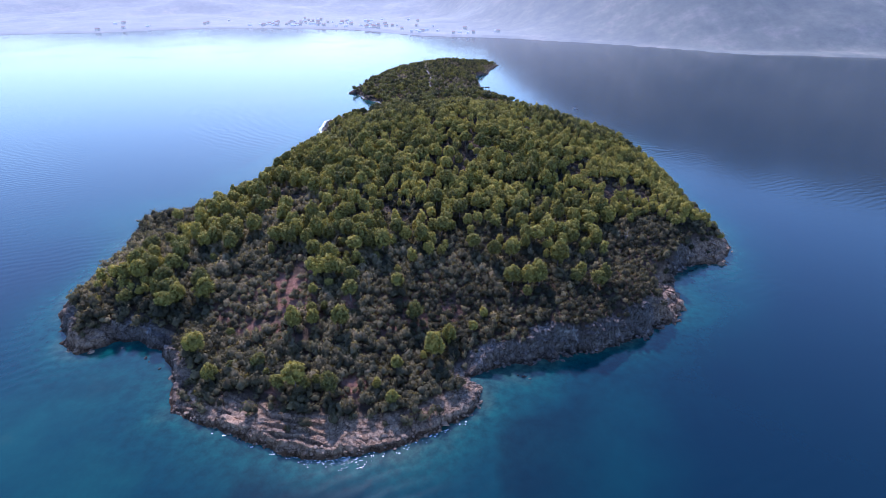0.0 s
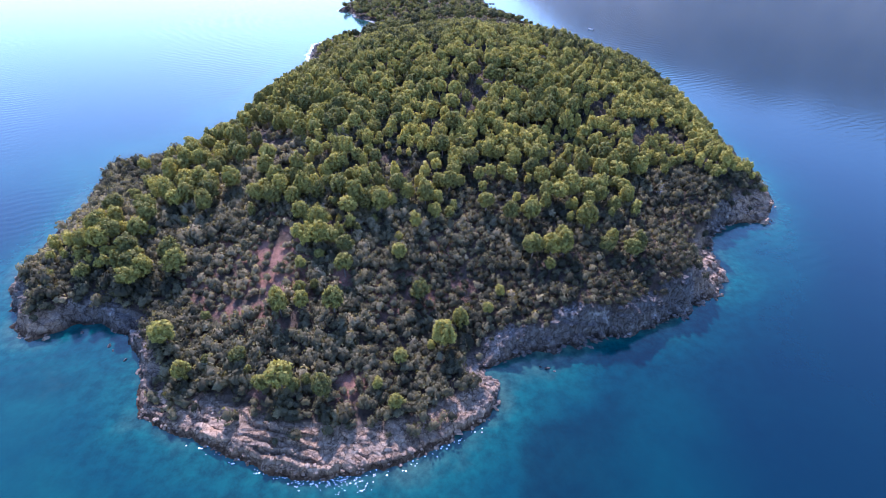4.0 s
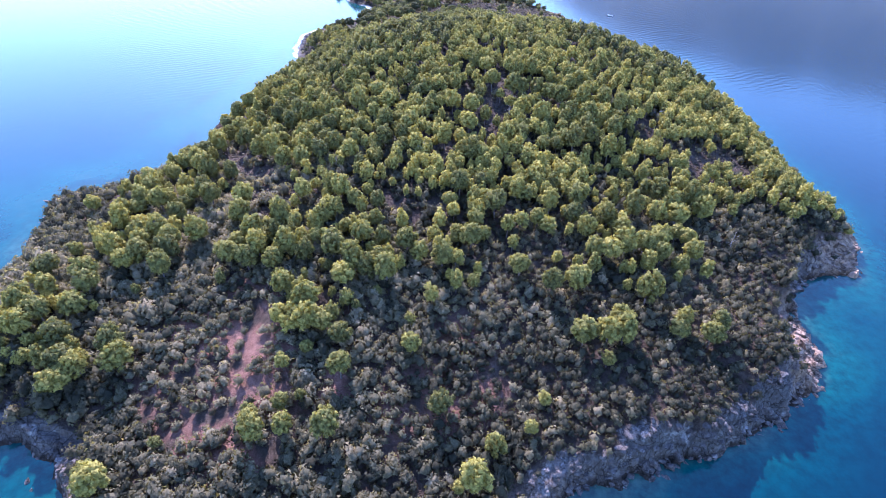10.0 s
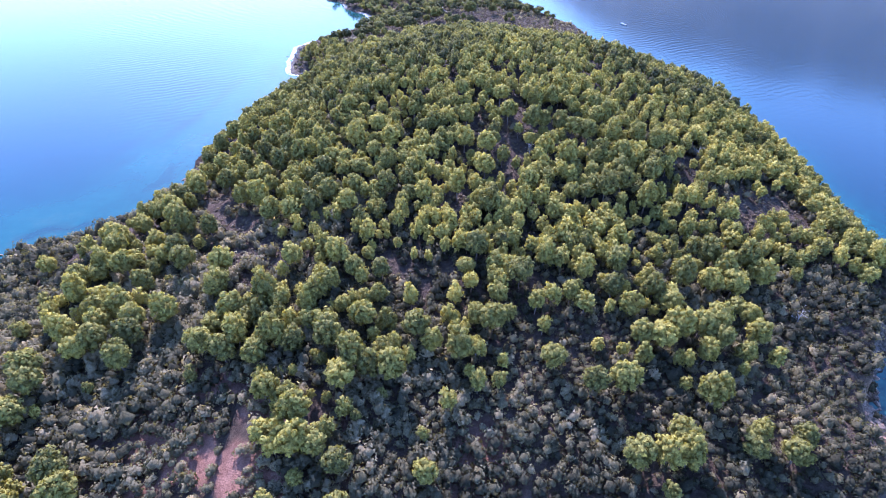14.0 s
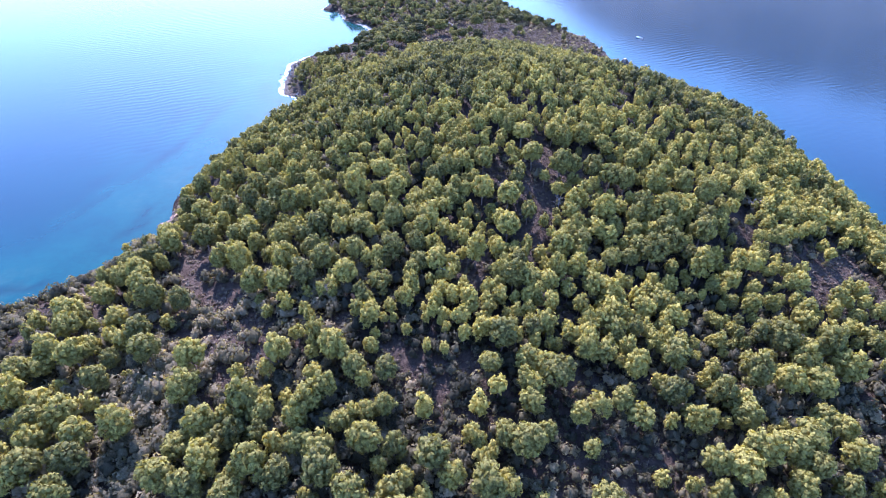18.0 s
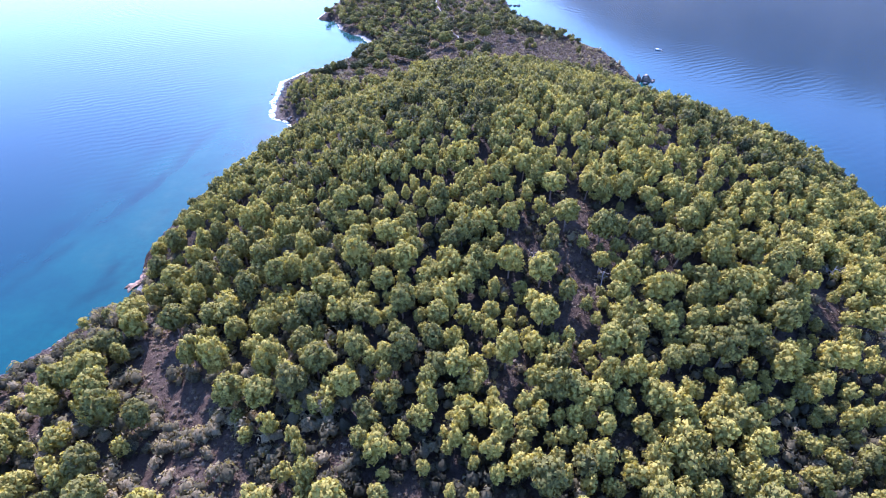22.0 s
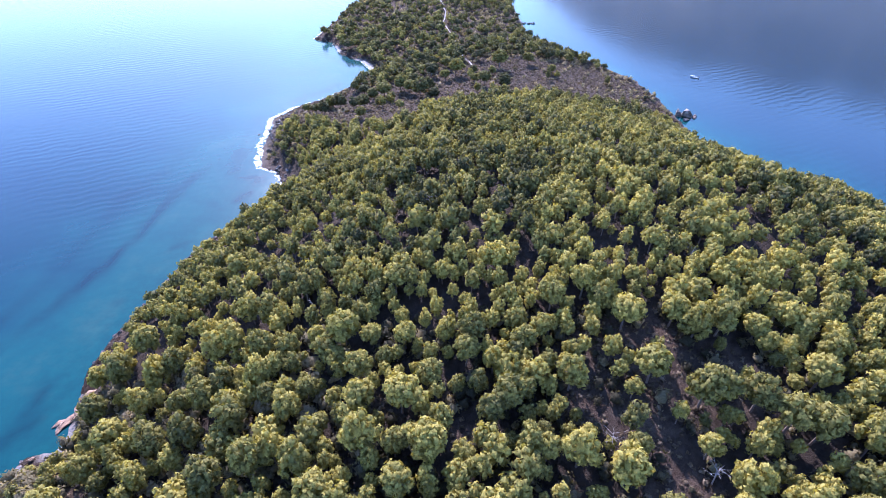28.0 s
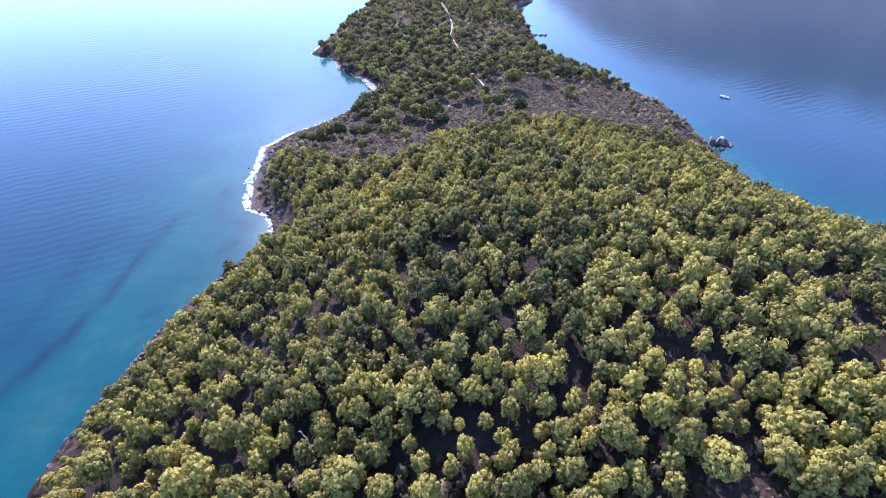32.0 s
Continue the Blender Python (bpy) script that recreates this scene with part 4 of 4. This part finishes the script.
# ---- rocks ----
def rock_form(seed, points=16, flat=0.7):
    """An angular broken stone about 2 m across."""
    r = np.random.RandomState(seed)
    bm = bmesh.new()
    w = r.normal(size=(points, 3))
    w /= np.linalg.norm(w, axis=1)[:, None]
    w *= r.uniform(0.75, 1.1, (points, 1))
    for p in w:
        bm.verts.new((p[0] * r.uniform(0.9, 1.3), p[1], p[2] * flat))
    res = bmesh.ops.convex_hull(bm, input=bm.verts)
    junk = {g for g in res["geom_interior"] + res["geom_unused"] if isinstance(g, bmesh.types.BMVert)}
    bmesh.ops.delete(bm, geom=list(junk), context="VERTS")
    bmesh.ops.triangulate(bm, faces=bm.faces)
    bm.verts.index_update()
    v = np.array([p.co[:] for p in bm.verts])
    f = np.array([[p.index for p in q.verts] for q in bm.faces])
    bm.free()
    return v, f


STONES = [rock_form(600 + k, 12, 0.55 + 0.05 * k) for k in range(9)]
SLABS = [rock_form(700 + k, 10, 0.3) for k in range(5)]
STONE_MESHES = [raw_mesh("boulder", v, f, ROCK, (("warm", np.full(len(v), 0.8)),), smooth=False) for v, f in STONES]
STACK_MESHES = [raw_mesh("sea_stack", v, f, ROCK, (("warm", np.zeros(len(v))),), smooth=False) for v, f in STONES]
SLAB_MESHES = [raw_mesh("rock_slab", v, f, ROCK, (("warm", np.ones(len(v))),), smooth=False) for v, f in SLABS]
rocks = np.random.RandomState(12)


def boulder(x, y, size, label, sunk=0.25, tall=1.0, z=None, name="boulder"):
    if z is None:
        z = max(ground_at(x, y), -0.3)
    me = (STACK_MESHES if "dark" in label else STONE_MESHES)[rocks.randint(len(STONE_MESHES))]
    ob = tagged(new(name, me), label, "rock", "shore boulders")
    ob.matrix_basis = Matrix.LocRotScale((x, y, z + size * (0.4 * tall - sunk)), Euler((rocks.uniform(-0.4, 0.4), rocks.uniform(-0.4, 0.4), rocks.uniform(0, 6.28))),
                                         (size, size * rocks.uniform(0.7, 1.0), size * tall))
    return ob


# tilted slabs of the southern ledge
for k in range(44):
    u = rocks.rand()
    x = -62 + 84 * u
    shore_y = np.interp(x, [p[0] for p in SOUTH[:13]], [p[1] for p in SOUTH[:13]])
    y = shore_y + rocks.uniform(1.2, 9)
    s = rocks.uniform(0.9, 2.1) * (1.2 if x < -25 else 0.7)
    ob = tagged(new("rock_slab", SLAB_MESHES[k % 5]), "tilted slab of beige limestone on the southern ledge", "rock", "slabs of the southern ledge")
    ob.matrix_basis = Matrix.LocRotScale((x, y, ground_at(x, y) + 0.12 * s), Euler((rocks.uniform(0.15, 0.5), rocks.uniform(-0.15, 0.15), rocks.uniform(-0.5, 0.1))), (s * 2.1, s * 0.7, s * 0.9))

# flat reddish slabs beside the western cove
for k in range(9):
    x, y, s = -107.5 + 0.5 * k + rocks.normal(0, 0.8), 193 + 1.1 * k + rocks.normal(0, 0.8), rocks.uniform(0.9, 1.7)
    ob = tagged(new("rock_slab", SLAB_MESHES[k % 5]), "flat reddish limestone slab at the edge of the cove", "rock", "slabs of the western cove")
    ob.matrix_basis = Matrix.LocRotScale((x, y, max(ground_at(x, y), 0.0) + 0.2 * s), Euler((rocks.uniform(-0.2, 0.2), rocks.uniform(-0.25, 0.1), rocks.uniform(0.9, 1.4))), (s * 2.0, s * 0.8, s * 0.9))

# boulders along the shores that are seen closely
for k in range(80):
    u = rocks.rand() * (len(SOUTH) - 1)
    i = int(u)
    x = SOUTH[i][0] + (SOUTH[i + 1][0] - SOUTH[i][0]) * (u - i)
    y = SOUTH[i][1] + (SOUTH[i + 1][1] - SOUTH[i][1]) * (u - i)
    away = abs(rocks.normal(0, 2.6)) - 0.6
    boulder(x - 0.2 * away, y + away, rocks.uniform(0.3, 0.85), "broken beige limestone boulder on the rocky point")
for px, py, r, count, big in ((103, 72, 6, 16, 2.4), (101, 64, 5, 8, 1.6), (136, 109, 7, 16, 2.6), (146, 119, 5, 7, 1.8), (-111, 38, 8, 12, 1.6), (-70, 24, 5, 10, 1.3), (24, 19, 4, 10, 1.1),
                              (-106, 192, 4, 8, 1.5), (-90, 320, 6, 10, 1.0), (-91, 500, 6, 8, 1.4), (104, 80, 4, 6, 1.2)):
    for k in range(count):
        x, y = px + rocks.normal(0, r * 0.5), py + rocks.normal(0, r * 0.6)
        if inland(np.array([x]), np.array([y]))[0] < -1.2:
            continue
        boulder(x, y, rocks.uniform(0.35, 1) * big, "sunlit tan boulder at the water's edge")
boulder(97.7, 78.7, 2.1, "large pale limestone boulder at the cliff's foot", z=1.5)
boulder(88, 99, 1.2, "white limestone outcrop at the cliff's edge")
boulder(90, 96, 0.7, "white limestone outcrop at the cliff's edge")
for x, y, s in ((39.3, 27.6, 0.9), (37.5, 28.3, 0.6), (41, 26.6, 0.5), (-103.6, 352.4, 0.8), (-97, 38, 0.7), (-86, 33, 0.9), (-84, 31, 0.6), (-79, 28, 0.8)):
    boulder(x, y, s, "small dark rock standing out of the sea", z=-0.1)
for x, y, s, h in ((-144, 148.5, 2.3, 0.5), (-147, 147, 1.6, 0.5), (-141.5, 150.5, 1.5, 0.5), (-150, 144, 1.3, 0.5), (-138.5, 152.5, 1.0, 0.5)):
    boulder(x, y, s, "low reddish reef rock off the western shore", z=0.1, tall=h)
# sea stack off the eastern shore, with smaller rocks
for x, y, s, h in ((111.5, 378, 4.2, 1.25), (108.5, 380, 3.0, 1.1), (114.5, 377, 2.6, 0.8), (109, 373, 2.2, 0.7), (116.5, 379, 1.5, 0.6)):
    boulder(x, y, s, "dark jagged sea stack beside the isthmus", z=0.2, tall=h, name="sea_stack")
# low rock jetty of the headland
for k in range(9):
    boulder(47 + 1.3 * k, 556 + rocks.normal(0, 0.4), rocks.uniform(0.9, 1.5), "dark rock of a low natural jetty", z=0.1)


# dark rocks behind the western surf
for k in range(44):
    u = rocks.rand()
    x, y = np.interp(u, [0, 0.2, 0.5, 0.8, 1], [-84, -92, -96, -97.5, -96]), 314 + 60 * u
    boulder(x + rocks.normal(1.0, 1.3), y + rocks.normal(0, 1.5), rocks.uniform(0.5, 1.6), "dark weathered rock behind the surf of the western beach")


def rubble():
    """Loose stones too many to count along all shores."""
    spots = []
    for (ax, ay), (bx, by) in zip(COAST, np.roll(COAST, -1, 0)):
        length = math.hypot(bx - ax, by - ay)
        ease = 1.0 if ay < 130 or (ax < -70 and ay < 330) else 0.55
        for k in range(int(length * 2.6 * ease)):
            t, off = rocks.rand(), rocks.normal(1.2, 1.8)
            x, y = ax + (bx - ax) * t - (by - ay) / length * off, ay + (by - ay) * t + (bx - ax) / length * off
            spots.append((x, y, rocks.uniform(0.15, 0.75) * (1.0 if ay < 130 else 1.2)))
    for k in range(500):
        x, y = rocks.uniform(-62, 24), rocks.uniform(-6, 24)
        spots.append((x, y, rocks.uniform(0.15, 0.55)))
    for k in range(2600):
        x, y = rocks.uniform(22, 112), rocks.uniform(22, 112)
        spots.append((x, y, rocks.uniform(0.25, 1.1)))
    for k in range(3500):
        x, y = rocks.uniform(28, 140), rocks.uniform(28, 125)
        spots.append((x, y, rocks.uniform(0.5, 1.5)))
    a = np.array(spots)
    d, z, rocky, sand, *_ = land(a[:, 0], a[:, 1])
    rows = [(x, y, zz, rocks.uniform(0, 6.28), s, s * rocks.uniform(0.6, 1.0), 0) for (x, y, s), zz, rk, dd, sd in zip(spots, z, rocky, d, sand) if rk > 0.2 and dd > -1.5 and sd < 0.3 and zz > -0.5]
    v, f, t = spread(STONES, rows)
    warm = np.clip(near(v[:, 0], v[:, 1], [(-25, 2, 55, 1.0), (15, 12, 18, 1.0)]) + near(v[:, 0], v[:, 1], [(a, b, 1.7 * r, 1.0) for a, b, r, v_ in SHELVES]), 0.15, 1)
    tagged(new("rubble", raw_mesh("rubble", v, f, ROCK, (("warm", warm),), smooth=False)), "loose limestone rubble along the shore", "rocks", kind="stuff")


rubble()


# ---- surf ----
def surf():
    """Thin flakes of white surf where the swell meets the rocks and the beaches; off the southern ledge they also
    imitate sun glints.
    """
    m, n, l, b = shader("foam_glints")
    b.inputs["Base Color"].default_value, b.inputs["Roughness"].default_value = (0.85, 0.88, 0.9, 1), 0.7
    r = np.random.RandomState(31)
    V, F, at = [], [], 0
    # The first two runs lie off the southern ledge, where flakes imitate sun glints.
    lines = (([(-50, 2), (-34, -4), (-26, -6.5), (-18, -7), (-10, -6), (0, -4.5), (12, 2.5), (22, 9)], 90, 0.2, 0.5), ([(-24, -7), (-14, -7.5), (-4, -6)], 110, 0.16, 1.3),
             ([(-95.5, 321), (-100, 340), (-100.5, 354), (-102.5, 371), (-93, 386)], 430, 0.45, 0.8), ([(-81, 303), (-86, 316), (-94.5, 320)], 120, 0.35, 0.5), ([(-93, 386), (-75, 405), (-61, 433)], 50, 0.35, 0.5),
             ([(-58, 440), (-69, 463), (-75, 468)], 60, 0.5, 0.4), ([(-108, 508), (-102, 535)], 40, 0.7, 0.7))
    for pts, count, size, wide in lines:
        for k in range(count):
            u = r.rand() * (len(pts) - 1)
            i = int(u)
            x, y = [pts[i][c] + (pts[i + 1][c] - pts[i][c]) * (u - i) + r.normal(0, wide) for c in (0, 1)]
            s, a = size * r.uniform(0.3, 1.2), r.uniform(0, 6.28)
            ring = [(x + s * r.uniform(0.5, 1) * math.cos(a + q) * 1.5, y + s * r.uniform(0.5, 1) * math.sin(a + q), 0.04 + 0.02 * (k % 3)) for q in np.arange(6) * 1.047]
            V.append(np.array(ring))
            F.append(np.array([[0, 1, 2], [0, 2, 3], [0, 3, 4], [0, 4, 5]]) + at)
            at += 6
    tagged(new("surf", raw_mesh("surf", np.concatenate(V), np.concatenate(F), m)), "white surf breaking on the shore, and flakes for sun glints off the southern ledge", "surf", kind="stuff")


surf()


# ---- footpath over the headland ----
def footpath():
    V = []
    for (ax, ay), (bx, by) in zip(TRACK, TRACK[1:]):
        for t in np.linspace(0, 1, 12, endpoint=False):
            x, y = ax + (bx - ax) * t + 1.5 * float(field(ay + t * 20, ax, 9, 41, 2)), ay + (by - ay) * t
            w = 0.4 + 0.4 * float(field(x, y, 6, 42, 1))
            for q in (-w, 0, w):
                V.append((x + q, y, ground_at(x + q, y) + 0.35 - 0.1 * abs(q)))
    rows = len(V) // 3
    F = [(3 * i + j, 3 * i + j + 1, 3 * i + j + 4, 3 * i + j + 3) for i in range(rows - 1) for j in range(2)]
    tagged(new("footpath", raw_mesh("footpath", V, F, plain("pale_earth", (0.33, 0.29, 0.24), 0.95))), "pale earth footpath over the headland", "path", kind="structure")


footpath()


# ---- moored boat ----
def box(bm, x0, x1, y0, y1, z0, z1):
    bmesh.ops.create_cube(bm, size=1, matrix=Matrix.LocRotScale(((x0 + x1) / 2, (y0 + y1) / 2, (z0 + z1) / 2), None, (x1 - x0, y1 - y0, z1 - z0)))


WHITE = plain("white_paint", (0.78, 0.79, 0.8), 0.4)
DARK = plain("dark_vinyl", (0.06, 0.07, 0.09), 0.6)
GLASS = plain("tinted_screen", (0.08, 0.1, 0.12), 0.1)


def motor_boat(x, y, turn):
    boat = tagged(new("motor_boat"), "small white open motor boat moored in calm water", "boat")
    bm = bmesh.new()
    rings = []
    for s in np.linspace(0, 1, 11):
        half = 0.92 * (1 - max(0, (s - 0.45) / 0.55) ** 2.2) + 0.02
        lift = 0.35 * s**2
        px = -2.4 + 4.9 * s
        rings.append([bm.verts.new(p) for p in ((px, -half, 0.65 + lift), (px, -half * 0.8, 0.05 + lift * 0.4), (px, 0, -0.25 + lift * 0.6), (px, half * 0.8, 0.05 + lift * 0.4), (px, half, 0.65 + lift))])
    for a, b in zip(rings, rings[1:]):
        for i in range(4):
            bm.faces.new((a[i], b[i], b[i + 1], a[i + 1]))
    bm.faces.new(rings[0])
    bmesh.ops.solidify(bm, geom=bm.faces[:], thickness=0.06)
    part("hull", bm, WHITE, boat, smooth=True)
    bm = bmesh.new()
    box(bm, -2.2, 1.0, -0.78, 0.78, 0.16, 0.22)
    part("deck", bm, plain("grey_deck", (0.4, 0.4, 0.38), 0.8), boat)
    bm = bmesh.new()
    box(bm, 0.9, 2.1, -0.5, 0.5, 0.7, 0.86)
    part("foredeck", bm, WHITE, boat)
    bm = bmesh.new()
    box(bm, 0.2, 0.75, -0.35, 0.35, 0.2, 1.0)
    part("console", bm, WHITE, boat)
    bm = bmesh.new()
    box(bm, 0.7, 0.76, -0.4, 0.4, 1.0, 1.35)
    part("windscreen", bm, GLASS, boat)
    for q in (-1.2, -0.4):
        bm = bmesh.new()
        box(bm, q - 0.2, q + 0.2, -0.7, 0.7, 0.22, 0.6)
        part("bench", bm, DARK, boat)
    motor = bmesh.new()
    box(motor, -2.75, -2.35, -0.2, 0.2, 0.5, 1.1)
    box(motor, -2.65, -2.5, -0.08, 0.08, -0.5, 0.5)
    part("outboard_motor", motor, DARK, boat, "dark outboard motor")
    boat.matrix_basis = pose(x, y, 0.0, 0, 0, turn)


motor_boat(138.7, 436.7, 150)


# ---- hut among the pines ----
def hut(x, y):
    z = ground_at(x, y)
    house = tagged(new("hut"), "small white flat-roofed hut among the pines", "hut")
    bm = bmesh.new()
    box(bm, -1.8, 1.8, -1.4, 1.4, -0.5, 2.5)
    part("wall", bm, plain("whitewash", (0.7, 0.68, 0.64), 0.9), house)
    bm = bmesh.new()
    box(bm, -2.0, 2.0, -1.6, 1.6, 2.5, 2.68)
    part("roof", bm, plain("pale_roof", (0.72, 0.70, 0.66), 0.85), house)
    bm = bmesh.new()
    box(bm, -0.45, 0.45, -1.46, -1.4, 0, 2.0)
    part("door", bm, plain("grey_door", (0.25, 0.24, 0.22), 0.7), house)
    house.matrix_basis = pose(x, y, z + 1.2, 0, 0, 12) @ Matrix.Scale(0.62, 4)


hut(24, 263)


# ---- houses on the far shore ----
def hazy(m):
    """Far things get a faint bluish emission that stands in for hazy air before them."""
    b = m.node_tree.nodes["Principled BSDF"]
    b.inputs["Emission Color"].default_value, b.inputs["Emission Strength"].default_value = (0.42, 0.50, 0.68, 1), 0.22
    return m


def far_houses():
    walls = [hazy(plain("far_plaster", (0.75, 0.72, 0.68), 0.9)), hazy(plain("far_cream", (0.62, 0.56, 0.46), 0.9))]
    tiles = hazy(plain("far_tiles", (0.36, 0.20, 0.14), 0.9))
    pane = hazy(plain("far_pane", (0.3, 0.32, 0.35), 0.3))
    firsts = []
    for k in range(4):
        house = tagged(new("far_house"), "small pale house with a tiled roof on the far shore", "house", "houses on the far shore")
        w, dp, h = 6 + 1.5 * k, 6, 3.5 + 1.5 * (k % 2)
        bm = bmesh.new()
        box(bm, -w / 2, w / 2, -dp / 2, dp / 2, -3, h)
        part("wall", bm, walls[k % 2], house)
        bm = bmesh.new()
        e = [bm.verts.new(p) for p in ((-w / 2 - 0.5, -dp / 2 - 0.5, h), (w / 2 + 0.5, -dp / 2 - 0.5, h), (w / 2 + 0.5, dp / 2 + 0.5, h), (-w / 2 - 0.5, dp / 2 + 0.5, h), (-w / 2, 0, h + 2), (w / 2, 0, h + 2))]
        for q in ((0, 1, 5, 4), (2, 3, 4, 5), (1, 2, 5), (3, 0, 4), (3, 2, 1, 0)):
            bm.faces.new([e[i] for i in q])
        part("roof", bm, tiles if k % 2 else walls[0], house)
        for j in range(3):
            bm = bmesh.new()
            box(bm, -w / 2 + 1.5 + j * (w - 3) / 2 - 0.6, -w / 2 + 1.5 + j * (w - 3) / 2 + 0.6, -dp / 2 - 0.06, -dp / 2, 1.2, 2.8)
            part("window", bm, pane, house)
        firsts.append(house)
    r = np.random.RandomState(44)
    for k in range(110):
        x = r.choice([r.uniform(-950, 150), r.normal(-260, 110), r.normal(-480, 60)])
        y = float(np.interp(x, FAR_X, FAR_Y)) + 25 + abs(r.normal(0, 130))
        z = float(far_height(np.array([x]), np.array([y]))[0])
        m = pose(x, y, z, 0, 0, r.uniform(-25, 25))
        if k < 4:
            firsts[k].matrix_basis = m
        else:
            copy_thing(firsts[k % 4], m)


far_houses()
